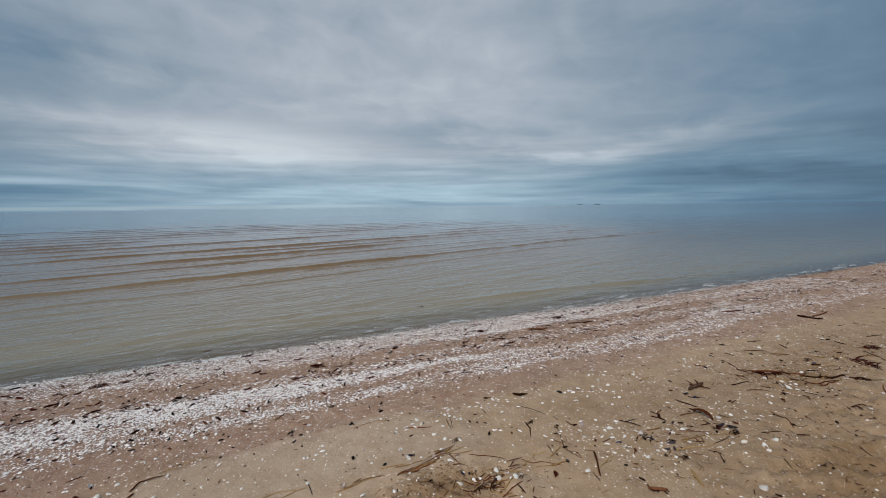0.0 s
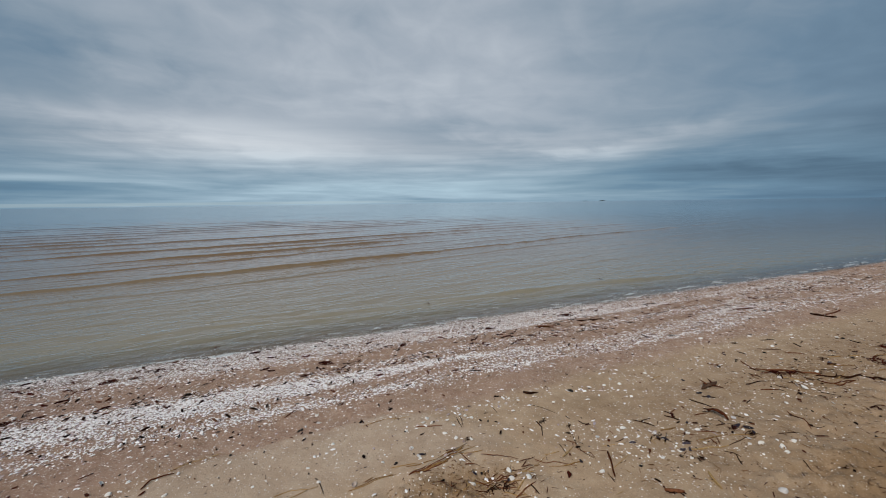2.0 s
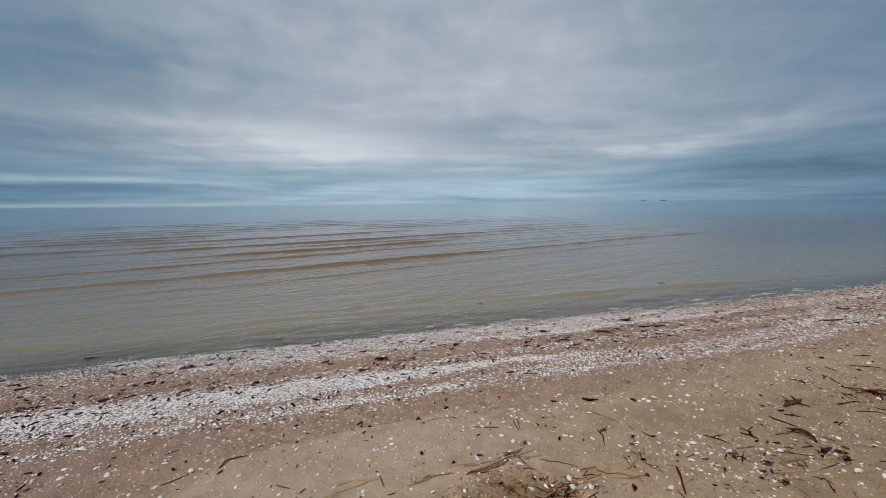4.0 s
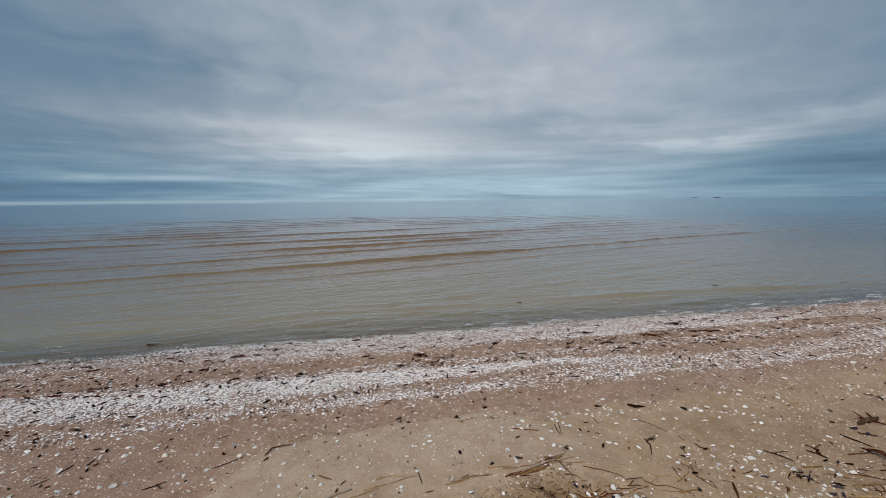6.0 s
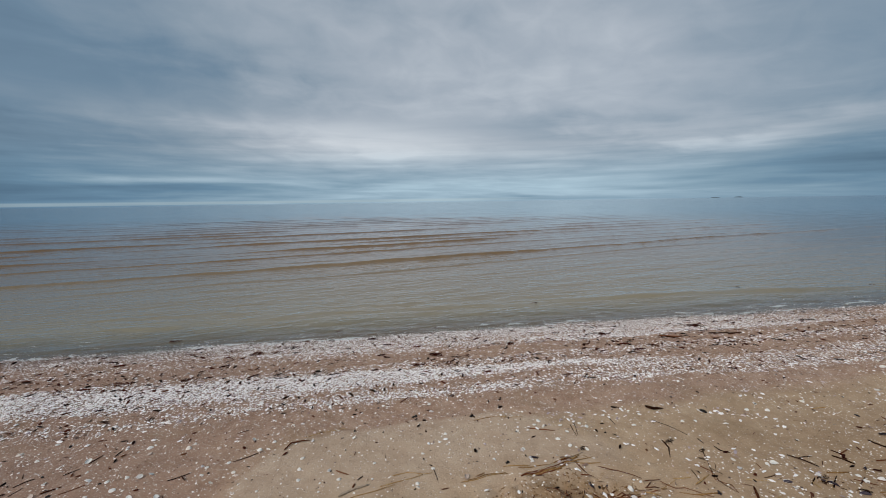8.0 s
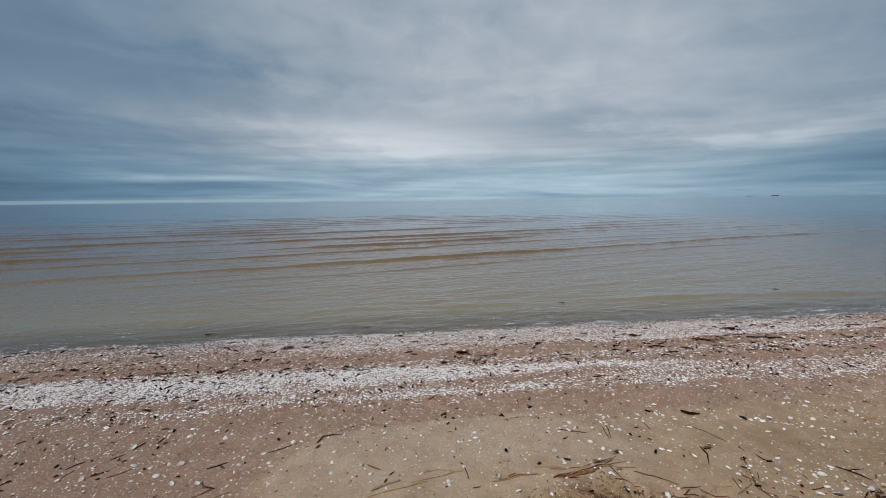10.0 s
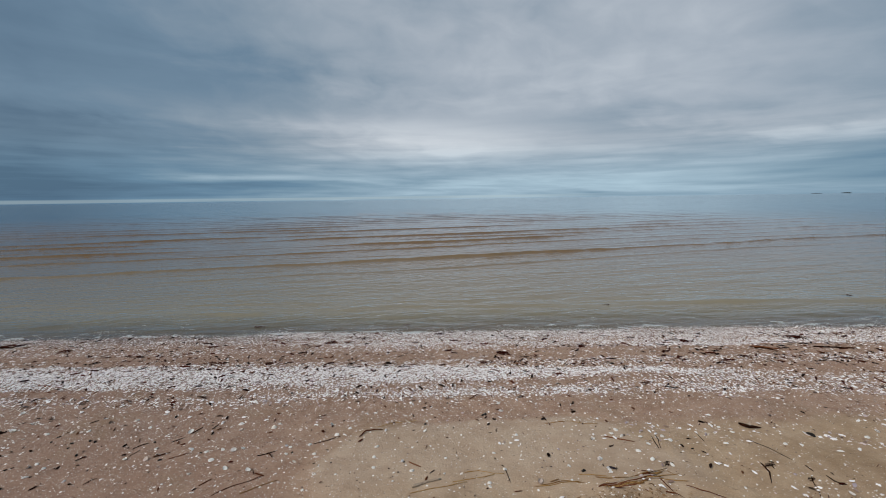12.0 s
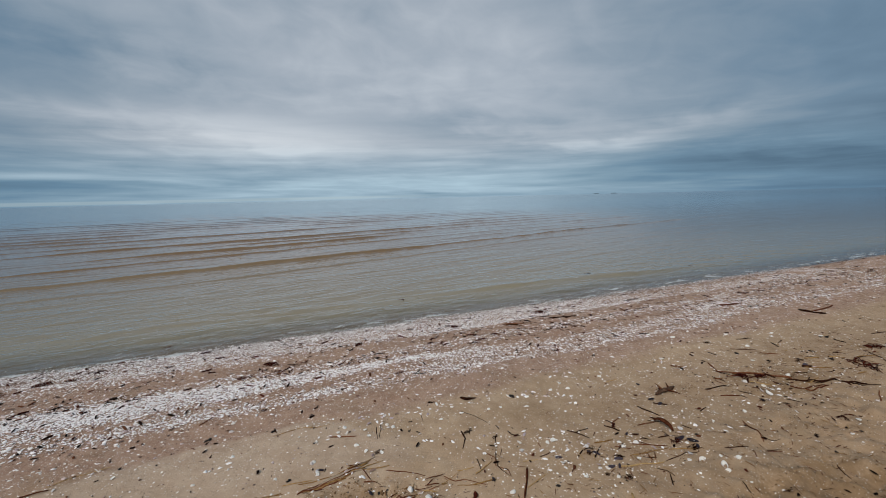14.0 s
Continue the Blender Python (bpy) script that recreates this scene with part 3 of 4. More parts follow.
def foam_line():
    """Thin rafts of bubbles along the edge of the water."""
    r = np.random.default_rng(4)
    px, py, size = [], [], []
    for n in range(250):
        x = r.uniform(-6.5, 16)
        y = 5.40 + 0.04 * math.sin(x * 0.9) + r.choice((0.0, 0.03, 0.08, 0.16)) + r.uniform(-0.03, 0.05)
        long, wide = r.uniform(0.04, 0.22), r.uniform(0.010, 0.026)
        if n > 44:
            # flecks of lace left between the wavelets
            y += r.exponential(0.16)
            long, wide = r.uniform(0.03, 0.20), r.uniform(0.002, 0.006)
        u = np.clip(r.normal(0, 0.45, int(long * (800 if n <= 44 else 260)) + 8), -1, 1)
        px.append(x + u * long)
        py.append(y + 0.02 * np.sin(u * 3 + x) + r.normal(0, wide, len(u)) * (1 - 0.8 * u * u))
        size.append(r.uniform(0.006, 0.020, len(u)) * (1.0 if n <= 44 else 0.5))
    foam = flakes("foam", np.concatenate(px), np.concatenate(py), np.concatenate(size), 0.2, FOAM, 0.002, 1.8, 0.05, 8, 0.7, 0.0)
    tagged(foam, "thin white foam along the edge of the water", "foam", kind="stuff")


foam_line()

# ---- things on the beach ----
dice = random.Random(21)


def shell_mesh(seed, skin=None, name="clam_shell"):
    """Half a clam: a ribbed, domed fan with a rim, a beak and an inner face."""
    r = random.Random(seed)
    rings, spokes = 6, 16
    tall, squash, skew = r.uniform(0.22, 0.34), r.uniform(0.58, 0.88), r.uniform(-0.14, 0.14)
    bm = bmesh.new()
    beak = Vector((skew, 0.34 * squash, 0))
    faces = []
    for side in (1.0, 0.80):
        rows = []
        for i in range(1, rings + 1):
            q = i / rings
            row = []
            for j in range(spokes):
                a = 2 * math.pi * j / spokes
                rim = Vector((0.5 * math.cos(a), 0.5 * squash * math.sin(a) * (1 - 0.16 * math.cos(a) * skew * 6), 0))
                rim *= 1 + 0.05 * math.sin(3 * a + seed) + 0.03 * math.sin(7 * a + 2 * seed)
                p = beak + (rim - beak) * q
                p.z = tall * side * (1 - q ** 2.1) ** 0.75 + (0.012 if i % 2 else 0.0) * side - (0.018 if side < 1 else 0.0) * (1 - q) + (0.02 if side == 1.0 and i == rings else 0.0)
                row.append(bm.verts.new(p))
            rows.append(row)
        top = bm.verts.new(beak + Vector((0, 0, tall * side * 0.98)))
        faces.append((rows, top))
    for n, (rows, top) in enumerate(faces):
        for j in range(spokes):
            k = (j + 1) % spokes
            tri = (top, rows[0][j], rows[0][k])
            bm.faces.new(tri if n == 0 else tri[::-1])
            for a, b in zip(rows, rows[1:]):
                quad = (a[j], b[j], b[k], a[k])
                bm.faces.new(quad if n == 0 else quad[::-1])
    for j in range(spokes):
        k = (j + 1) % spokes
        bm.faces.new((faces[0][0][-1][j], faces[1][0][-1][j], faces[1][0][-1][k], faces[0][0][-1][k]))
    me = bpy.data.meshes.new(name)
    bm.to_mesh(me)
    bm.free()
    me.polygons.foreach_set("use_smooth", np.ones(len(me.polygons), bool))
    me.materials.append(skin or SHELL)
    return me


SHELLS = [shell_mesh(s) for s in range(7)]
MUSSELS = [shell_mesh(s, NACRE, "mussel_shell") for s in (11, 12, 13)]


def shell(x, y, size):
    size *= 0.86
    cup = dice.random() < 0.3
    me = dice.choice(SHELLS)
    ob = new("clam_shell", me)
    lift = 0.26 * size if cup else -0.02 * size
    ob.matrix_world = Matrix.LocRotScale((x, y, float(ground_z(x, y)) + lift), Euler((math.pi * cup + dice.gauss(0, 0.26), dice.gauss(0, 0.26), dice.uniform(0, 6.28))), (size, size, size))
    word = "hollow side up" if cup else "domed side up"
    return tagged(ob, f"pale weathered clam shell lying {word} on sand", "shell", "shells on the beach")


def mussel(x, y, size, turn):
    """Half a mussel: long, dark and narrow."""
    cup = dice.random() < 0.35
    ob = new("mussel_shell", dice.choice(MUSSELS))
    ob.matrix_world = Matrix.LocRotScale((x, y, float(ground_z(x, y)) + (0.22 * size if cup else 0.0)), Euler((math.pi * cup + dice.gauss(0, 0.3), dice.gauss(0, 0.3), turn)), (size, size * 0.5, size * 0.9))
    return tagged(ob, "blue-black mussel shell lying on sand", "shell", "mussel shells on the beach")


def tube(bm, line, radii, sides=7, flat=1.0):
    """A closed, slightly knotty tube along a line of points."""
    rows = []
    for i, p in enumerate(line):
        d = (line[min(i + 1, len(line) - 1)] - line[max(i - 1, 0)]).normalized()
        u = d.cross(Vector((0, 0, 1))).normalized()
        v = u.cross(d)
        row = []
        for j in range(sides):
            a = 2 * math.pi * j / sides
            q = radii[i] * (1 + 0.16 * math.sin(a * 2 + i * 0.9))
            row.append(bm.verts.new(p + u * math.cos(a) * q + v * math.sin(a) * q * flat))
        rows.append(row)
    for a, b in zip(rows, rows[1:]):
        for j in range(sides):
            bm.faces.new((a[j], a[(j + 1) % sides], b[(j + 1) % sides], b[j]))
    bm.faces.new(rows[0][::-1])
    bm.faces.new(rows[-1])


def finish(name, bm, mat, origin):
    bmesh.ops.recalc_face_normals(bm, faces=bm.faces)
    me = bpy.data.meshes.new(name)
    bm.to_mesh(me)
    bm.free()
    me.polygons.foreach_set("use_smooth", np.ones(len(me.polygons), bool))
    me.materials.append(mat)
    ob = new(name, me)
    ob.location = origin
    return ob


STICKS = {
    "dark": ("driftwood_stick", "dark wet driftwood stick lying on sand", "driftwood"),
    "red": ("twig", "reddish brown broken twig lying on sand", "twig"),
    "straw": ("reed_stem", "dry straw-coloured reed stem lying on sand", "reed"),
    "grey": ("driftwood_branch", "weathered grey-brown driftwood branch lying on sand", "driftwood"),
}


def stick(kind, radius, *ends):
    name, label, category = STICKS[kind]
    radius *= 0.82 if kind == "dark" else 1.0
    origin = Vector((*ends[0], float(ground_z(*ends[0]))))
    line, radii = [], []
    bend = 0.06 if kind in ("straw", "red") else 0.11
    total = sum(math.dist(a, b) for a, b in zip(ends, ends[1:]))
    phase, done = dice.uniform(0, 9), 0.0
    for a, b in zip(ends, ends[1:]):
        long = math.dist(a, b)
        steps = max(3, int(long / 0.02))
        side = Vector((b[1] - a[1], a[0] - b[0])) / max(long, 1e-6)
        for i in range(steps + (b is ends[-1])):
            q = i / steps
            far = done + q * long
            off = bend * min(total, 0.18) * (noise.noise(Vector((far * 9, phase, 0))) * 0.5)
            x, y = a[0] + (b[0] - a[0]) * q + side.x * off, a[1] + (b[1] - a[1]) * q + side.y * off
            z = float(ground_z(x, y)) + radius * 0.62 + 0.012 * max(0.0, noise.noise(Vector((far * 5, phase + 4, 1))))
            taper = 1.0 - 0.35 * far / total
            radii.append(radius * taper * (1 + (0.22 if radius < 0.008 else 0.5) * noise.noise(Vector((far * 40, phase, 7)))))
            line.append(Vector((x, y, z)) - origin)
        done += long
    radii[0] *= 0.75
    radii[-1] *= 0.7
    bm = bmesh.new()
    tube(bm, line, radii)
    ob = tagged(finish(name, bm, WOOD[kind], origin), label, category, "sticks on the beach")
    if kind == "dark" and total > 0.07 and dice.random() < 0.45:
        i = len(line) // 2 + dice.randint(-1, 1)
        along = (line[i] - line[i - 1]).normalized()
        way = Matrix.Rotation(dice.choice((-1, 1)) * dice.uniform(0.5, 1.0), 3, "Z") @ along
        bm = bmesh.new()
        tube(bm, [line[i] + way * (total * 0.06 * j) + Vector((0, 0, 0.002 * j)) for j in range(4)], [radius * q for q in (0.7, 0.6, 0.5, 0.3)], 6)
        shoot = finish("side_shoot", bm, WOOD[kind], (0, 0, 0))
        shoot.parent = ob
    return ob


def weed(x, y, size, afloat=False):
    """A tangle of dried stems with loose fronds."""
    z = 0.006 if afloat else float(ground_z(x, y))
    main = dice.uniform(-0.5, 0.5)

    def strand(bm, thick, flat):
        a = main + dice.gauss(0, 0.55)
        long = size * dice.uniform(0.25, 0.7)
        px, py = dice.gauss(0, 0.22) * size, dice.gauss(0, 0.12) * size
        px, py = px * math.cos(main) - py * math.sin(main), px * math.sin(main) + py * math.cos(main)
        curl, high = dice.gauss(0, 2.4), dice.uniform(0.0, 0.10) * size
        line, radii = [], []
        for i in range(6):
            q = i / 5 - 0.5
            b = a + curl * q
            lx, ly = px + long * q * math.cos(b), py + long * q * math.sin(b)
            gz = 0.0 if afloat else float(ground_z(x + lx, y + ly)) - z
            line.append(Vector((lx, ly, gz + 0.004 + high * (1 - 4 * q * q))))
            radii.append(max(0.0018, size * thick) * (1.1 - abs(q)))
        tube(bm, line, radii, 5, flat)

    label = "dark seaweed scrap drifting in the shallows" if afloat else "tangled dark red-brown dried seaweed on sand" if size > 0.1 else "small blackish tangle of dried seaweed on sand"
    clump = tagged(new("seaweed_clump"), label, "seaweed", "seaweed on the beach")
    clump.location = (x, y, z)
    skin = WEED if size > 0.1 or afloat else WOOD["dark"]
    for _ in range(int(4 + 16 * size)):
        bm = bmesh.new()
        strand(bm, 0.018, 0.8)
        stem = finish("stem", bm, skin, (0, 0, 0))
        stem.parent = clump
    for _ in range(int(4 + 14 * size)):
        bm = bmesh.new()
        strand(bm, 0.032, 0.35)
        frond = finish("frond", bm, skin, (0, 0, 0))
        frond.parent = clump
    return clump


def pebble(x, y, size):
    bm = bmesh.new()
    bmesh.ops.create_icosphere(bm, subdivisions=2, radius=0.5)
    seed = dice.uniform(0, 90)
    for v in bm.verts:
        v.co *= 1 + 0.45 * noise.noise(v.co * 2.2 + Vector((seed, 0, 0)))
    wide = max(size * 0.72, 0.012)
    bmesh.ops.transform(bm, matrix=Matrix.LocRotScale((0, 0, 0.16 * wide), Euler((0, 0, dice.uniform(0, 6))), (wide, wide * 0.62, wide * 0.4)), verts=bm.verts)
    return tagged(finish("pebble", bm, STONE, (x, y, float(ground_z(x, y)))), "small black stone half sunk in sand", "stone", "stones on the beach")


def bark(xa, ya, xb, yb):
    """A curled strip of bark."""
    bm = bmesh.new()
    d = Vector((xb - xa, yb - ya, 0))
    long = d.length * 1.25
    d.normalize()
    s = Vector((-d.y, d.x, 0))
    wide = 0.24 * long
    z0 = float(ground_z(xa, ya))
    layers = []
    for thick in (0.006, 0.0):
        rows = []
        for i in range(11):
            q = i / 10
            w = wide * (math.sin(math.pi * min(1, q * 0.94 + 0.05)) ** 0.7) * (1 + 0.2 * noise.noise(Vector((q * 6, 2, 0))))
            row = []
            for j in range(7):
                u = j / 6 - 0.5
                p = d * q * long + s * u * w
                p.z = float(ground_z(xa + p.x, ya + p.y)) - z0 + 0.006 + 0.75 * w * (0.25 - u * u) + 0.03 * math.sin(q * 3) + 0.012 * noise.noise(Vector((q * 7, u * 5, 3))) + thick
                row.append(bm.verts.new(p))
            rows.append(row)
        layers.append(rows)
    for rows in layers:
        for a, b in zip(rows, rows[1:]):
            for j in range(6):
                bm.faces.new((a[j], a[j + 1], b[j + 1], b[j]))
    up, low = layers
    rim = [(i, 0) for i in range(11)] + [(10, j) for j in range(1, 7)] + [(i, 6) for i in range(9, -1, -1)] + [(0, j) for j in range(5, 0, -1)]
    for (a, b), (c, e) in zip(rim, rim[1:] + rim[:1]):
        bm.faces.new((up[a][b], up[c][e], low[c][e], low[a][b]))
    return tagged(finish("bark_strip", bm, WOOD["red"], (xa, ya, z0)), "curled strip of reddish brown bark on sand", "bark")


def island(az, wide, high, seed):
    bm = bmesh.new()
    far = 4200
    for i in range(25):
        for j in range(7):
            u, v = i / 24 * 2 - 1, j / 6 * 2 - 1
            up = max(0.0, 1 - u * u) ** 0.6 * max(0.0, 1 - v * v)
            up *= 0.55 + 0.9 * abs(noise.noise(Vector((u * 3 + seed, v, seed))))
            bm.verts.new((u * wide, v * wide * 0.5, up * high - 0.3))
    bm.verts.ensure_lookup_table()
    for i in range(24):
        for j in range(6):
            a = i * 7 + j
            bm.faces.new([bm.verts[q] for q in (a, a + 7, a + 8, a + 1)])
    ob = finish("island", bm, ISLE, (far * math.sin(radians(az)), far * math.cos(radians(az)), 0))
    ob.rotation_euler = (0, 0, -radians(az))
    r = random.Random(seed)
    for _ in range(9):
        u = r.uniform(-0.75, 0.75)
        bm = bmesh.new()
        bmesh.ops.create_icosphere(bm, subdivisions=2, radius=1.0)
        for v in bm.verts:
            v.co *= 1 + 0.35 * noise.noise(v.co * 2 + Vector((u * 40, seed, 0)))
        bmesh.ops.scale(bm, vec=(wide * 0.13, wide * 0.10, high * 0.30), verts=bm.verts)
        grove = finish("grove", bm, ISLE, (u * wide, 0, high * 0.42 * (1 - u * u)))
        grove.parent = ob
    return tagged(ob, "low dark wooded island on the sea horizon", "island", "islands on the horizon")


def knot(xa, ya, xb, yb, radius):
    """A gnarled stump of driftwood with broken stubs."""
    z0 = float(ground_z(xa, ya))
    line, radii = [], []
    for i in range(13):
        q = i / 12
        x, y = xa + (xb - xa) * q + 0.015 * math.sin(q * 7), ya + (yb - ya) * q + 0.012 * math.sin(q * 5 + 1)
        line.append(Vector((x - xa, y - ya, float(ground_z(x, y)) - z0 + radius * (0.7 + 0.5 * math.sin(q * 4)))))
        radii.append(radius * (0.35 + 0.75 * math.sin(math.pi * (0.12 + 0.8 * q))) * (1 + 0.25 * math.sin(q * 17)))
    bm = bmesh.new()
    tube(bm, line, radii, 10, 0.8)
    ob = tagged(finish("driftwood_knot", bm, WOOD["drift"], (xa, ya, z0)), "gnarled grey-brown piece of driftwood with broken stubs", "driftwood")
    for i, turn, long in ((4, 1.2, 0.11), (7, -0.9, 0.09), (9, 0.7, 0.13)):
        way = Matrix.Rotation(turn, 3, "Z") @ (line[i] - line[i - 1]).normalized()
        bm = bmesh.new()
        tube(bm, [line[i] + way * long * j / 4 + Vector((0, 0, radius * (0.15 * j - 0.05 * j * j))) for j in range(5)], [radius * q for q in (0.5, 0.42, 0.34, 0.27, 0.12)], 7)
        stub = finish("stub", bm, WOOD["red"], (0, 0, 0))
        stub.parent = ob
    return ob


def scrap(x, y, size):
    """A crumpled blade of seaweed, flat on the sand."""
    bm = bmesh.new()
    turn, seed, z0 = dice.gauss(0.1, 0.7), dice.uniform(0, 90), float(ground_z(x, y))
    layers = []
    for thick in (0.005, 0.0):
        rows = []
        for i in range(9):
            q = i / 8
            wide = size * 0.30 * math.sin(math.pi * (0.06 + 0.9 * q)) ** 0.6 * (1 + 0.8 * noise.noise(Vector((q * 4, seed, 0))))
            row = []
            for j in range(5):
                u = j / 4 - 0.5
                px, py = (q - 0.5) * size, u * wide + 0.25 * size * noise.noise(Vector((q * 2, seed, 5)))
                px, py = px * math.cos(turn) - py * math.sin(turn), px * math.sin(turn) + py * math.cos(turn)
                up = 0.16 * size * abs(noise.noise(Vector((q * 5, u * 4, seed))))
                row.append(bm.verts.new((px, py, float(ground_z(x + px, y + py)) - z0 + 0.002 + up + thick)))
            rows.append(row)
        layers.append(rows)
        for a, b in zip(rows, rows[1:]):
            for j in range(4):
                bm.faces.new((a[j], a[j + 1], b[j + 1], b[j]))
    up, low = layers
    rim = [(i, 0) for i in range(9)] + [(8, j) for j in range(1, 5)] + [(i, 4) for i in range(7, -1, -1)] + [(0, j) for j in range(3, 0, -1)]
    for (a, b), (c, e) in zip(rim, rim[1:] + rim[:1]):
        bm.faces.new((up[a][b], up[c][e], low[c][e], low[a][b]))
    return tagged(finish("seaweed_scrap", bm, WEED, (x, y, z0)), "crumpled dark red seaweed scrap on shell grit", "seaweed", "seaweed on the beach")


island(45.3, 30, 9, 3.0)
island(43.1, 34, 5, 8.0)

shell(-3.26, 3.22, 0.043)
shell(-3.24, 3.35, 0.040)
shell(-3.02, 3.04, 0.036)
shell(-3.05, 2.94, 0.047)
shell(-2.77, 2.89, 0.038)
shell(-2.62, 2.91, 0.038)
shell(-2.51, 2.91, 0.038)
shell(-2.54, 2.89, 0.027)
shell(-2.87, 2.83, 0.022)
shell(-2.50, 2.49, 0.029)
shell(-2.43, 2.40, 0.038)
shell(-2.48, 2.52, 0.033)
shell(-2.40, 2.48, 0.029)
shell(-2.18, 2.36, 0.025)
shell(-2.30, 3.07, 0.049)
shell(-2.15, 3.16, 0.038)
shell(-1.86, 2.54, 0.037)
shell(-2.13, 2.96, 0.031)
shell(-1.79, 2.87, 0.045)
shell(-1.65, 2.64, 0.052)
shell(-1.54, 2.61, 0.031)
shell(-1.47, 2.53, 0.046)
shell(-1.45, 2.63, 0.031)
shell(-1.34, 2.44, 0.038)
shell(-1.58, 2.50, 0.029)
shell(-1.53, 2.41, 0.025)
shell(-1.99, 2.55, 0.033)
shell(-2.06, 2.50, 0.020)
shell(-1.65, 2.28, 0.018)
shell(-1.88, 2.66, 0.031)
shell(-1.72, 2.74, 0.029)
shell(-1.50, 2.97, 0.047)
shell(-1.46, 2.88, 0.030)
shell(-1.38, 2.62, 0.041)
shell(-1.33, 2.64, 0.035)
shell(-1.25, 2.91, 0.050)
shell(-1.23, 2.96, 0.031)
shell(-1.07, 2.66, 0.035)
shell(-1.04, 2.64, 0.028)
shell(-1.04, 2.57, 0.030)
shell(-0.93, 2.67, 0.042)
shell(-0.79, 2.79, 0.044)
shell(-0.85, 2.91, 0.038)
shell(-0.72, 2.87, 0.034)
shell(-1.05, 2.86, 0.034)
shell(-0.87, 2.56, 0.034)
shell(-0.84, 2.52, 0.027)
shell(-0.96, 2.48, 0.033)
shell(-1.20, 2.42, 0.038)
shell(-0.84, 2.25, 0.024)
shell(-0.69, 2.35, 0.019)
shell(-0.52, 2.28, 0.018)
shell(-0.50, 2.60, 0.038)
shell(-0.50, 2.50, 0.030)
shell(-0.49, 2.41, 0.032)
shell(-0.47, 2.80, 0.033)
shell(-0.21, 2.78, 0.029)
shell(-0.27, 2.37, 0.031)
shell(-0.33, 2.46, 0.029)
shell(-0.08, 2.48, 0.026)
shell(-0.09, 2.34, 0.025)
shell(-0.32, 2.94, 0.023)
shell(-0.68, 3.11, 0.021)
shell(-0.64, 3.08, 0.025)
shell(0.02, 3.27, 0.026)
shell(0.34, 3.22, 0.034)
shell(0.34, 3.10, 0.041)
shell(0.62, 3.18, 0.025)
shell(0.38, 2.71, 0.032)
shell(0.37, 2.58, 0.020)
shell(0.21, 2.52, 0.030)
shell(0.25, 2.37, 0.031)
shell(0.15, 2.26, 0.030)
shell(0.15, 2.23, 0.029)
shell(0.42, 2.25, 0.047)
shell(0.75, 2.75, 0.022)
shell(0.84, 2.62, 0.028)
shell(0.81, 2.43, 0.035)
shell(0.82, 2.35, 0.025)
shell(0.82, 2.31, 0.027)
shell(0.98, 2.33, 0.018)
shell(0.61, 2.37, 0.028)
shell(1.03, 2.73, 0.043)
shell(0.98, 2.68, 0.032)
shell(1.03, 2.65, 0.039)
shell(1.10, 2.41, 0.040)
shell(1.18, 2.35, 0.032)
shell(1.06, 2.49, 0.037)
shell(1.29, 2.65, 0.036)
shell(1.32, 2.61, 0.036)
shell(1.15, 2.55, 0.031)
shell(1.14, 2.63, 0.032)
shell(0.80, 2.42, 0.035)
shell(0.82, 2.33, 0.030)
shell(0.82, 2.27, 0.023)
shell(0.78, 2.20, 0.029)
shell(1.01, 2.01, 0.040)
shell(1.08, 1.97, 0.028)
shell(1.12, 1.97, 0.028)
shell(1.24, 2.02, 0.048)
shell(1.21, 1.94, 0.047)
shell(1.30, 1.91, 0.047)
shell(1.33, 2.06, 0.023)
shell(1.28, 1.97, 0.032)
shell(1.99, 2.55, 0.030)
shell(1.64, 2.57, 0.037)
shell(1.70, 2.81, 0.036)
shell(1.74, 2.78, 0.031)
shell(1.78, 2.71, 0.031)
shell(2.08, 2.54, 0.035)
shell(2.25, 2.47, 0.044)
shell(2.22, 2.66, 0.051)
shell(1.96, 2.12, 0.034)
shell(1.93, 2.05, 0.033)
shell(2.15, 2.05, 0.045)
shell(2.11, 2.05, 0.030)
shell(2.07, 1.91, 0.032)
shell(2.07, 1.86, 0.035)
shell(2.06, 1.82, 0.028)
shell(1.70, 1.78, 0.041)
shell(2.04, 1.76, 0.023)
shell(2.11, 1.72, 0.033)
shell(2.29, 1.92, 0.033)
shell(2.22, 1.74, 0.028)
shell(2.26, 1.73, 0.028)
shell(2.48, 1.83, 0.033)
shell(2.25, 1.64, 0.027)
shell(2.58, 1.83, 0.041)
shell(2.50, 1.88, 0.034)
shell(2.47, 1.71, 0.032)
shell(2.94, 1.82, 0.039)
shell(2.84, 1.70, 0.030)
shell(2.76, 1.62, 0.040)
shell(2.71, 1.59, 0.032)
shell(2.77, 1.56, 0.042)
shell(2.86, 1.52, 0.028)
shell(2.91, 1.46, 0.035)
shell(2.80, 1.46, 0.044)
shell(2.78, 1.43, 0.034)
shell(3.52, 1.79, 0.042)
shell(3.77, 1.62, 0.029)
shell(2.86, 1.25, 0.022)
shell(2.88, 1.23, 0.022)
shell(3.89, 1.85, 0.063)
shell(3.96, 1.82, 0.041)
shell(3.91, 1.91, 0.042)
shell(4.04, 1.97, 0.043)
shell(4.38, 1.99, 0.050)
shell(3.99, 2.07, 0.049)
shell(3.97, 1.40, 0.040)
shell(3.78, 1.35, 0.031)
shell(3.85, 2.70, 0.045)
shell(4.47, 2.30, 0.043)
shell(4.82, 2.55, 0.047)
shell(4.48, 3.08, 0.058)
shell(5.00, 2.87, 0.058)
shell(5.43, 2.68, 0.052)
shell(5.73, 2.40, 0.050)
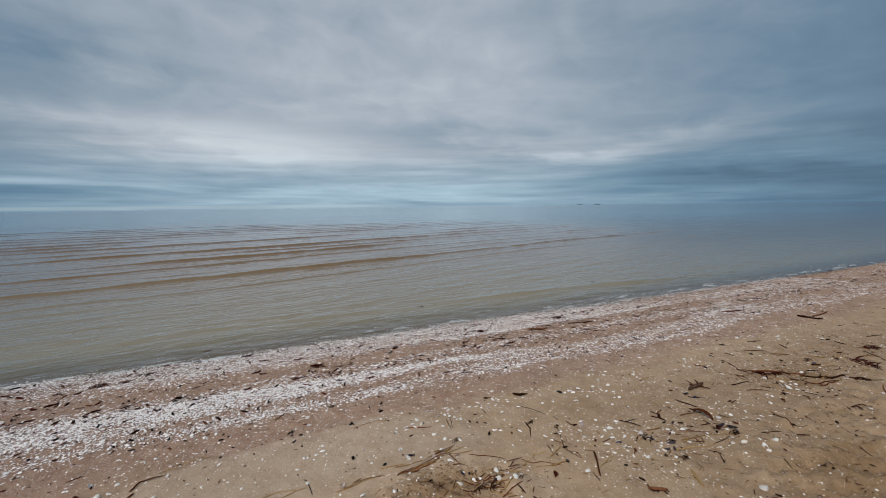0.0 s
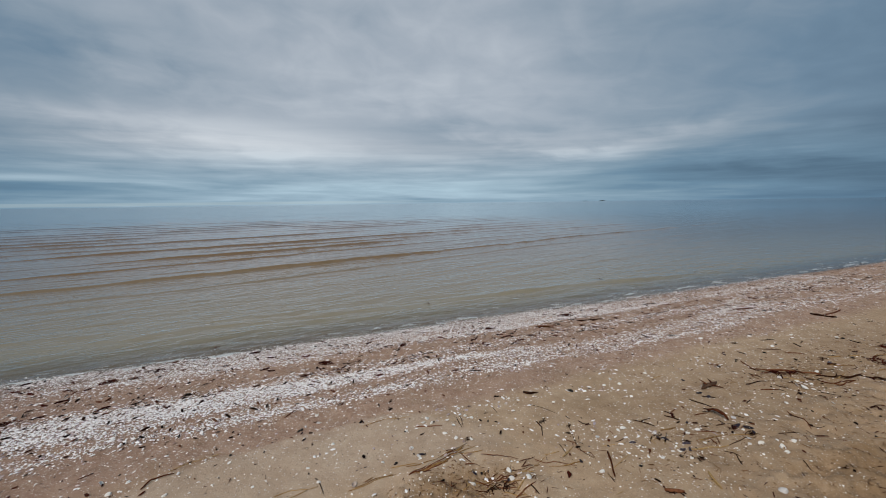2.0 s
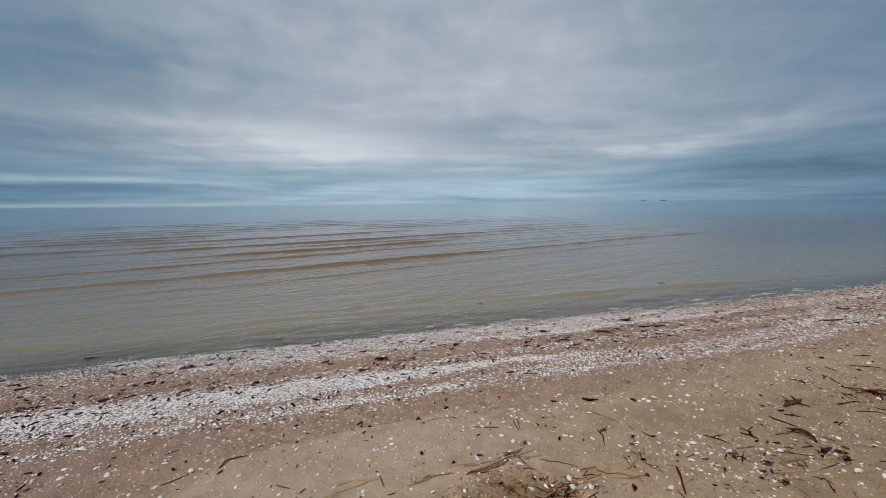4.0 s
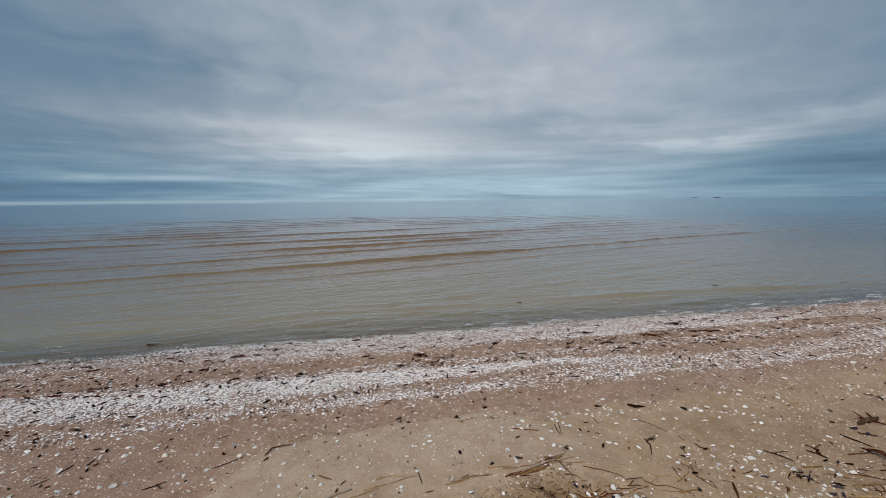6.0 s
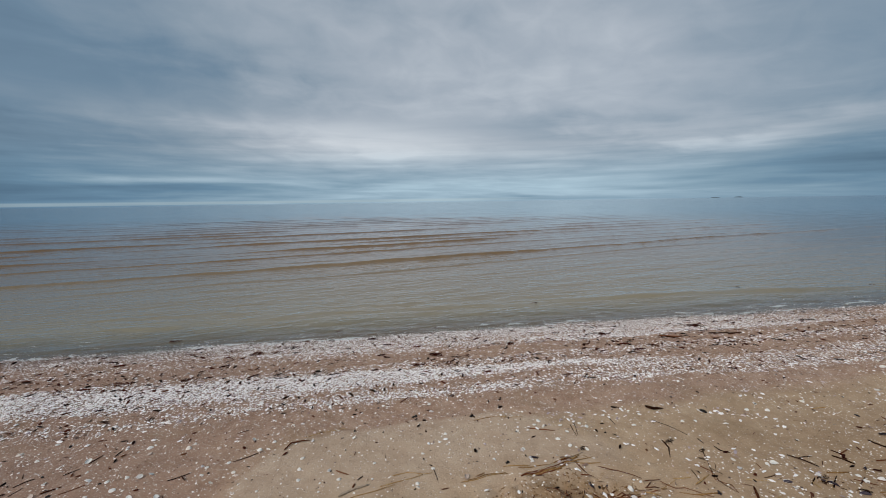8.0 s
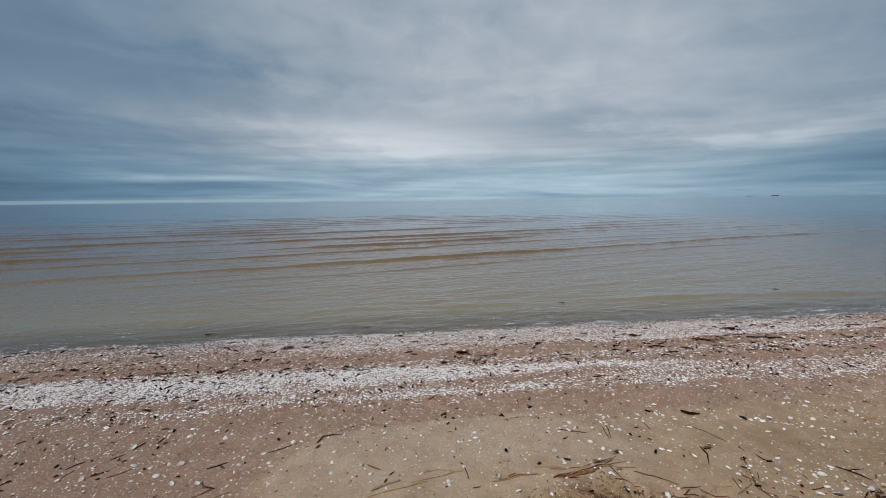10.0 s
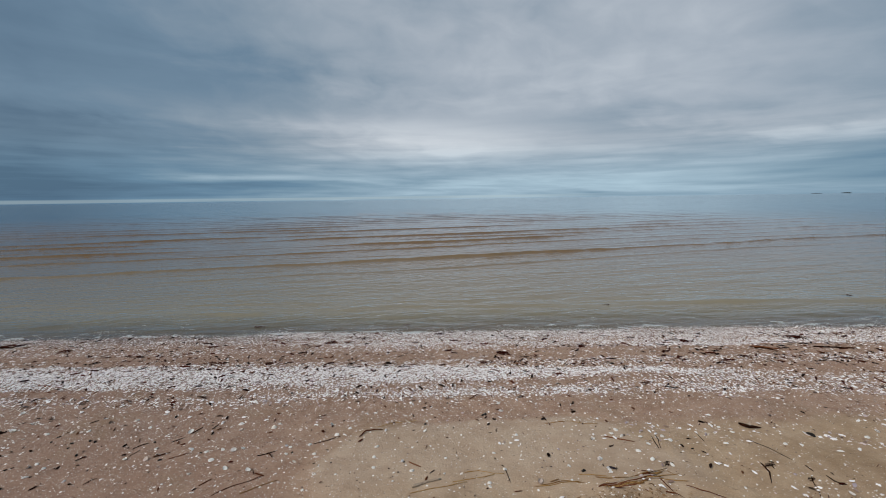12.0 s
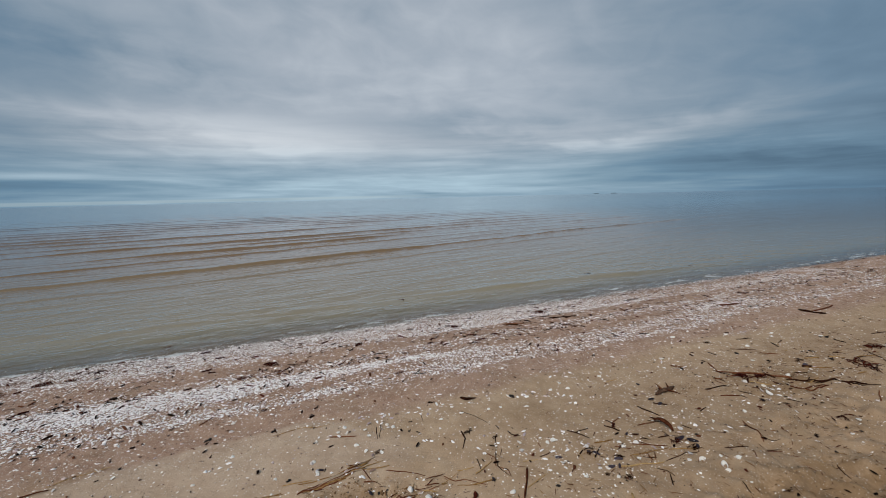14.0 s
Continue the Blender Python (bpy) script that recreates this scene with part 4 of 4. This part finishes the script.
shell(3.76, 2.28, 0.035)
shell(2.70, 2.68, 0.039)
shell(2.70, 2.58, 0.043)
shell(3.08, 2.65, 0.046)
shell(2.57, 2.62, 0.043)
stick('dark', 0.0040, (-1.84, 2.74), (-1.79, 2.80))
stick('dark', 0.0050, (-1.77, 2.84), (-1.74, 2.92))
stick('dark', 0.0052, (-1.67, 2.91), (-1.66, 2.97))
stick('red', 0.0038, (-1.83, 2.56), (-1.76, 2.61))
stick('red', 0.0030, (-1.73, 2.54), (-1.63, 2.61))
stick('dark', 0.0039, (-2.03, 2.66), (-2.01, 2.71), (-1.98, 2.74))
stick('dark', 0.0032, (-2.05, 2.75), (-2.09, 2.81))
stick('dark', 0.0025, (-1.99, 2.58), (-1.97, 2.64))
stick('dark', 0.0037, (-2.28, 2.55), (-2.27, 2.61))
stick('dark', 0.0027, (-2.04, 2.32), (-2.03, 2.36), (-2.01, 2.38))
stick('red', 0.0034, (-1.41, 2.30), (-1.37, 2.36))
stick('red', 0.0026, (-1.30, 2.22), (-1.23, 2.29), (-1.09, 2.37))
stick('straw', 0.0026, (-1.16, 2.23), (-1.09, 2.29), (-1.00, 2.34))
stick('red', 0.0042, (-1.15, 2.39), (-1.09, 2.37))
stick('dark', 0.0025, (-1.18, 2.43), (-1.15, 2.38))
stick('dark', 0.0038, (-1.21, 2.55), (-1.15, 2.58), (-1.11, 2.61))
stick('dark', 0.0038, (-1.15, 2.58), (-1.11, 2.53))
stick('dark', 0.0039, (-0.91, 2.68), (-0.83, 2.71), (-0.76, 2.77))
stick('red', 0.0045, (-0.63, 2.73), (-0.60, 2.80), (-0.49, 2.81))
stick('red', 0.0043, (-0.29, 2.45), (-0.22, 2.40))
stick('dark', 0.0034, (-0.17, 2.34), (-0.14, 2.37))
stick('red', 0.0036, (-0.99, 3.02), (-0.93, 3.06))
stick('straw', 0.0025, (-0.53, 2.88), (-0.43, 2.94), (-0.27, 2.96))
stick('straw', 0.0025, (0.02, 2.34), (0.10, 2.36), (0.19, 2.33), (0.24, 2.33))
stick('grey', 0.0078, (-0.26, 2.23), (-0.19, 2.27), (-0.11, 2.29))
stick('straw', 0.0026, (-0.27, 2.19), (-0.11, 2.23), (0.03, 2.26))
stick('straw', 0.0027, (-0.05, 2.27), (0.07, 2.29), (0.19, 2.32))
stick('straw', 0.0026, (0.38, 2.22), (0.64, 2.25))
stick('dark', 0.0025, (0.25, 2.36), (0.26, 2.26))
stick('red', 0.0041, (0.92, 2.65), (1.08, 2.58))
stick('dark', 0.0031, (1.25, 2.66), (1.24, 2.60), (1.20, 2.51))
stick('red', 0.0065, (-2.45, 3.63), (-2.37, 3.69))
stick('red', 0.0045, (-1.89, 3.74), (-1.80, 3.82))
stick('red', 0.0056, (-3.66, 3.75), (-3.54, 3.72), (-3.35, 3.66))
stick('red', 0.0049, (0.12, 3.31), (0.20, 3.39))
stick('dark', 0.0068, (-3.10, 2.90), (-3.09, 2.94))
stick('dark', 0.0070, (0.61, 2.94), (0.62, 2.88))
stick('dark', 0.0116, (1.89, 2.80), (1.92, 2.75), (1.97, 2.73))
stick('dark', 0.0108, (3.30, 4.46), (3.36, 4.42), (3.43, 4.33))
stick('dark', 0.0105, (4.11, 4.33), (4.23, 4.36), (4.32, 4.36))
stick('dark', 0.0045, (-2.61, 3.04), (-2.58, 3.08))
stick('dark', 0.0034, (-2.34, 2.91), (-2.37, 2.97))
stick('grey', 0.0048, (0.72, 2.21), (0.88, 2.23), (1.07, 2.24))
stick('red', 0.0042, (0.71, 2.20), (0.88, 2.23), (1.06, 2.26))
stick('straw', 0.0037, (0.76, 2.23), (0.96, 2.25), (1.19, 2.22))
stick('red', 0.0037, (0.80, 2.19), (0.91, 2.21), (1.03, 2.24))
stick('straw', 0.0029, (0.72, 2.27), (0.93, 2.26))
stick('straw', 0.0029, (0.64, 2.30), (0.79, 2.28))
stick('red', 0.0031, (0.98, 2.30), (1.04, 2.29))
stick('red', 0.0030, (1.04, 2.26), (1.07, 2.15))
stick('red', 0.0043, (0.82, 2.21), (0.99, 2.28))
stick('straw', 0.0031, (0.74, 2.20), (0.98, 2.22))
stick('red', 0.0025, (1.16, 2.19), (1.25, 2.15), (1.35, 2.08))
stick('straw', 0.0025, (0.42, 2.23), (0.52, 2.25), (0.65, 2.24))
stick('dark', 0.0032, (1.22, 2.64), (1.20, 2.57), (1.19, 2.50))
stick('dark', 0.0028, (1.54, 2.70), (1.52, 2.59))
stick('dark', 0.0025, (1.81, 2.62), (1.86, 2.52), (1.90, 2.40))
stick('dark', 0.0049, (1.69, 2.37), (1.69, 2.30), (1.63, 2.22))
stick('dark', 0.0036, (1.93, 2.35), (1.93, 2.30))
stick('dark', 0.0025, (1.89, 2.27), (1.80, 2.13), (1.73, 1.98), (1.75, 1.89))
stick('dark', 0.0035, (1.96, 2.26), (1.97, 2.22), (2.01, 2.19))
stick('red', 0.0030, (2.06, 2.07), (2.05, 2.03))
stick('dark', 0.0025, (1.84, 2.12), (1.80, 2.07))
stick('straw', 0.0025, (1.88, 1.96), (2.04, 1.92))
stick('dark', 0.0032, (1.99, 1.96), (2.04, 1.96), (2.10, 1.97))
stick('dark', 0.0044, (2.30, 2.10), (2.33, 2.05), (2.36, 1.97))
stick('dark', 0.0035, (2.33, 2.06), (2.44, 2.07))
stick('straw', 0.0050, (2.36, 1.93), (2.48, 1.91))
stick('dark', 0.0063, (2.55, 2.05), (2.58, 2.01), (2.59, 1.96))
stick('dark', 0.0055, (2.61, 2.10), (2.63, 2.05))
stick('red', 0.0036, (2.62, 2.06), (2.73, 2.09))
stick('red', 0.0062, (1.87, 1.90), (1.80, 1.81), (1.72, 1.71))
stick('dark', 0.0035, (1.71, 1.75), (1.69, 1.68))
stick('straw', 0.0025, (1.78, 1.77), (1.87, 1.80), (1.99, 1.84))
stick('straw', 0.0025, (1.48, 1.96), (1.58, 1.90))
stick('dark', 0.0025, (1.66, 2.09), (1.64, 2.01))
stick('straw', 0.0046, (2.32, 1.70), (2.57, 1.63))
stick('straw', 0.0032, (2.45, 1.75), (2.72, 1.71))
stick('straw', 0.0033, (2.69, 1.70), (2.86, 1.63))
stick('red', 0.0032, (2.60, 1.72), (2.55, 1.67))
stick('red', 0.0033, (2.55, 1.83), (2.72, 1.73))
stick('dark', 0.0031, (2.49, 1.61), (2.51, 1.58), (2.52, 1.53))
stick('dark', 0.0031, (2.58, 1.63), (2.71, 1.63), (2.83, 1.62))
stick('dark', 0.0036, (2.98, 1.84), (2.99, 1.78))
stick('red', 0.0030, (2.44, 1.86), (2.51, 1.80))
stick('red', 0.0036, (2.74, 1.96), (2.80, 1.96), (2.86, 1.94))
stick('dark', 0.0035, (2.82, 1.85), (2.81, 1.79))
stick('dark', 0.0032, (2.96, 1.56), (3.04, 1.53), (3.11, 1.52))
stick('dark', 0.0025, (3.33, 1.66), (3.30, 1.60), (3.28, 1.55))
stick('dark', 0.0025, (3.27, 1.55), (3.35, 1.49))
stick('dark', 0.0033, (3.18, 1.47), (3.26, 1.44))
stick('dark', 0.0031, (3.37, 1.24), (3.34, 1.21), (3.32, 1.16))
stick('dark', 0.0036, (2.73, 1.33), (2.74, 1.29))
stick('dark', 0.0029, (3.10, 1.18), (3.12, 1.14))
stick('dark', 0.0042, (3.03, 1.10), (3.03, 1.08))
stick('dark', 0.0026, (2.21, 1.34), (2.21, 1.32))
stick('dark', 0.0059, (3.07, 2.13), (3.11, 2.10), (3.14, 2.07))
stick('straw', 0.0025, (2.18, 1.50), (2.16, 1.45), (2.13, 1.40))
stick('red', 0.0039, (1.16, 1.82), (1.23, 1.84), (1.31, 1.86))
stick('dark', 0.0047, (1.27, 1.85), (1.27, 1.78))
stick('red', 0.0028, (1.12, 2.00), (1.24, 1.94))
stick('red', 0.0028, (1.03, 2.02), (1.10, 1.95))
stick('straw', 0.0027, (0.98, 2.02), (1.12, 1.99))
stick('red', 0.0146, (6.13, 3.71), (6.27, 3.66), (6.45, 3.63))
stick('dark', 0.0172, (6.73, 3.08), (6.71, 2.93), (6.72, 2.80))
stick('red', 0.0101, (6.72, 2.96), (6.97, 2.96), (7.26, 2.98))
stick('dark', 0.0068, (5.70, 2.28), (5.68, 2.18))
stick('dark', 0.0068, (5.10, 2.50), (5.04, 2.40))
stick('red', 0.0051, (4.73, 2.39), (4.84, 2.29))
stick('dark', 0.0052, (4.35, 2.62), (4.35, 2.53))
stick('dark', 0.0117, (4.70, 2.05), (4.78, 2.02))
stick('dark', 0.0044, (4.34, 1.92), (4.45, 1.83), (4.61, 1.76))
stick('dark', 0.0051, (4.64, 1.70), (4.79, 1.60))
stick('red', 0.0053, (4.28, 1.82), (4.44, 1.77))
stick('dark', 0.0045, (3.86, 2.24), (3.84, 2.12))
stick('dark', 0.0046, (4.31, 2.12), (4.27, 2.01))
stick('dark', 0.0043, (4.16, 1.96), (4.15, 1.91))
stick('dark', 0.0037, (3.96, 2.30), (4.04, 2.16))
stick('dark', 0.0041, (3.71, 1.94), (3.71, 1.89))
stick('dark', 0.0040, (3.92, 1.76), (3.95, 1.69))
stick('dark', 0.0050, (5.52, 1.96), (5.36, 1.77))
stick('red', 0.0046, (3.97, 1.46), (4.09, 1.43))
stick('red', 0.0101, (3.31, 4.51), (3.48, 4.34))
stick('dark', 0.0119, (4.32, 3.36), (4.38, 3.29))
stick('dark', 0.0087, (3.90, 4.41), (4.31, 4.37))
stick('dark', 0.0103, (5.57, 4.77), (5.86, 4.74))
weed(1.48, 4.64, 0.185)
weed(0.57, 4.46, 0.215)
weed(0.35, 4.15, 0.153)
weed(0.79, 4.31, 0.085)
weed(0.65, 4.17, 0.130)
weed(2.96, 4.17, 0.142)
weed(-0.11, 5.31, 0.166)
weed(-1.81, 4.22, 0.155)
weed(-2.37, 4.25, 0.180)
weed(-1.39, 4.99, 0.184)
weed(3.69, 4.05, 0.092)
weed(2.70, 4.77, 0.204)
weed(4.07, 4.81, 0.247)
weed(-1.02, 5.15, 0.176)
weed(-2.81, 4.18, 0.118)
weed(-4.40, 4.82, 0.177)
weed(-5.30, 5.06, 0.286)
weed(-3.71, 4.57, 0.103)
weed(-1.19, 4.98, 0.141)
weed(-0.38, 4.95, 0.098)
weed(2.68, 4.06, 0.103)
weed(2.23, 4.23, 0.132)
weed(-1.66, 4.89, 0.125)
weed(4.08, 2.13, 0.210)
weed(4.21, 2.09, 0.180)
weed(5.74, 2.01, 0.207)
weed(5.15, 1.91, 0.168)
weed(5.14, 1.78, 0.184)
weed(3.32, 2.24, 0.128)
weed(4.81, 2.13, 0.091)
weed(3.90, 1.45, 0.110)
weed(2.28, 1.88, 0.084)
weed(2.39, 1.77, 0.075)
weed(2.81, 1.75, 0.104)
weed(2.83, 1.65, 0.093)
weed(3.89, 4.04, 0.138)
weed(1.14, 1.91, 0.096)
weed(1.08, 1.92, 0.082)
weed(1.73, 2.35, 0.074)
weed(1.86, 2.24, 0.049)
weed(1.80, 2.17, 0.039)
weed(2.22, 1.68, 0.049)
weed(2.29, 1.62, 0.084)
weed(1.90, 1.50, 0.075)
weed(3.79, 1.83, 0.075)
weed(2.88, 1.21, 0.040)
weed(1.17, 2.37, 0.061)
weed(4.59, 2.78, 0.090)
pebble(-2.33, 2.61, 0.032)
pebble(-2.47, 2.74, 0.030)
pebble(-2.45, 2.69, 0.022)
pebble(-2.63, 2.77, 0.027)
pebble(-2.38, 2.77, 0.035)
pebble(-2.34, 2.76, 0.034)
pebble(-2.61, 2.47, 0.027)
pebble(-1.95, 2.75, 0.030)
pebble(-1.77, 2.53, 0.031)
pebble(-1.57, 2.60, 0.025)
pebble(-2.05, 3.12, 0.039)
pebble(-1.01, 2.58, 0.025)
pebble(0.22, 3.05, 0.043)
pebble(-0.21, 2.89, 0.032)
pebble(0.68, 2.33, 0.029)
pebble(2.24, 2.65, 0.067)
pebble(-0.74, 2.45, 0.017)
pebble(-0.02, 2.83, 0.024)
pebble(-0.32, 2.45, 0.020)
pebble(-1.76, 2.42, 0.017)
pebble(-2.34, 2.48, 0.017)
pebble(-2.40, 2.40, 0.020)
pebble(0.67, 2.32, 0.028)
pebble(1.66, 1.90, 0.031)
pebble(1.93, 1.72, 0.034)
pebble(0.20, 3.04, 0.041)
pebble(0.60, 2.90, 0.038)
pebble(1.40, 2.52, 0.025)
pebble(3.79, 2.45, 0.044)
pebble(5.73, 2.35, 0.059)
pebble(4.53, 2.47, 0.048)
pebble(5.05, 2.01, 0.045)
pebble(3.34, 1.68, 0.025)
pebble(3.50, 1.30, 0.030)
pebble(3.83, 1.33, 0.028)
pebble(2.95, 1.72, 0.032)
pebble(1.06, 2.10, 0.002)
pebble(1.09, 2.06, 0.030)
bark(2.88, 1.96, 2.87, 1.84)
knot(3.20, 2.20, 3.42, 2.25, 0.015)
mussel(2.27, 1.88, 0.045, 0.3)
mussel(2.30, 1.85, 0.050, 1.9)
mussel(2.37, 1.76, 0.052, 2.6)
mussel(2.28, 1.72, 0.055, 0.1)
mussel(2.32, 1.70, 0.042, 0.9)
mussel(2.08, 1.91, 0.046, 2.5)
mussel(2.60, 1.92, 0.036, 0.4)
mussel(2.83, 1.74, 0.060, 2.8)
mussel(2.87, 1.69, 0.062, 2.2)
mussel(2.86, 1.65, 0.045, 0.8)
mussel(3.78, 1.83, 0.050, 0.5)
mussel(3.23, 2.40, 0.042, 1.4)
mussel(4.75, 2.05, 0.085, 0.1)
mussel(3.10, 2.17, 0.050, 2.9)
mussel(3.11, 2.10, 0.055, 0.2)
mussel(1.19, 1.94, 0.046, 0.3)
mussel(1.05, 2.07, 0.042, 1.8)
mussel(0.84, 2.34, 0.042, 2.5)
mussel(0.83, 2.62, 0.030, 1.0)
mussel(1.66, 1.90, 0.040, 1.2)
shell(2.42, 1.27, 0.060)
stick('red', 0.0026, (1.73, 2.14), (1.76, 2.06), (1.73, 2.00), (1.77, 1.94), (1.75, 1.88))
stick('red', 0.0024, (1.44, 2.05), (1.48, 1.99), (1.53, 1.98), (1.57, 1.93), (1.61, 1.89))
stick('straw', 0.0024, (0.60, 2.84), (0.77, 2.87), (0.86, 2.83), (0.95, 2.82))
stick('red', 0.0040, (3.38, 1.72), (3.33, 1.64), (3.29, 1.58), (3.24, 1.52))
stick('red', 0.0055, (4.10, 2.44), (3.98, 2.28), (4.06, 2.20))
stick('red', 0.0085, (4.04, 2.20), (4.18, 2.16), (4.30, 2.06), (4.34, 1.94))
stick('dark', 0.0085, (4.30, 1.96), (4.40, 1.88), (4.50, 1.83))
stick('dark', 0.0100, (4.46, 1.86), (4.58, 1.76), (4.74, 1.66))
stick('red', 0.0060, (4.20, 1.88), (4.26, 1.78), (4.45, 1.76))
stick('straw', 0.0060, (2.21, 1.52), (2.14, 1.40))
stick('red', 0.0110, (1.88, 1.53), (1.96, 1.48))
stick('dark', 0.0050, (1.94, 1.49), (1.93, 1.45))

for x, y, size in ((-0.55, 5.72, 0.10), (0.75, 5.62, 0.04), (2.6, 6.6, 0.10), (6.8, 6.9, 0.14), (9.4, 6.5, 0.14), (-2.6, 5.75, 0.14)):
    weed(x, y, size, True)
for _ in range(90):
    shell(dice.uniform(-2.8, 4.2), dice.uniform(1.0, 3.3), dice.uniform(0.012, 0.022))
# the loose heap of reeds and rootlets washed up together
for _ in range(20):
    a, b = dice.uniform(0.0, 0.5), dice.uniform(0.5, 1.0)
    side = dice.gauss(0, 0.016)
    stick(dice.choice(("straw", "red", "straw", "red", "grey")), dice.uniform(0.0026, 0.0050), (0.72 + 0.46 * a, 2.20 + 0.10 * a + side), (0.72 + 0.46 * b, 2.20 + 0.10 * b + side + dice.gauss(0, 0.018)))
for _ in range(34):
    x, y, turn, long = dice.gauss(1.15, 0.2), dice.gauss(1.98, 0.07), dice.gauss(0.1, 0.35), dice.uniform(0.03, 0.15)
    stick(dice.choice(("red", "red", "straw", "straw")), dice.uniform(0.002, 0.004), (x, y), (x + long * math.cos(turn), y + long * math.sin(turn)))
for _ in range(9):
    x, y, turn, long = dice.gauss(2.35, 0.35), dice.gauss(1.85, 0.15), dice.gauss(0.1, 0.9), dice.uniform(0.03, 0.14)
    stick(dice.choice(("red", "dark", "dark", "straw")), dice.uniform(0.0025, 0.005), (x, y), (x + long * math.cos(turn), y + long * math.sin(turn)))
for _ in range(26):
    x, y, turn, long = dice.gauss(4.5, 0.8), dice.gauss(2.05, 0.22), dice.gauss(-0.5, 0.5), dice.uniform(0.05, 0.22)
    stick(dice.choice(("red", "dark", "dark", "straw")), dice.uniform(0.003, 0.006), (x, y), (x + long * math.cos(turn), y + long * math.sin(turn)))
for _ in range(70):
    scrap(dice.uniform(-4, 9), dice.choice((dice.gauss(4.15, 0.06), dice.gauss(4.45, 0.15), dice.gauss(4.98, 0.12))), dice.uniform(0.04, 0.11))
for _ in range(12):
    scrap(dice.uniform(1.5, 5.5), dice.uniform(1.5, 3.0), dice.uniform(0.02, 0.06))
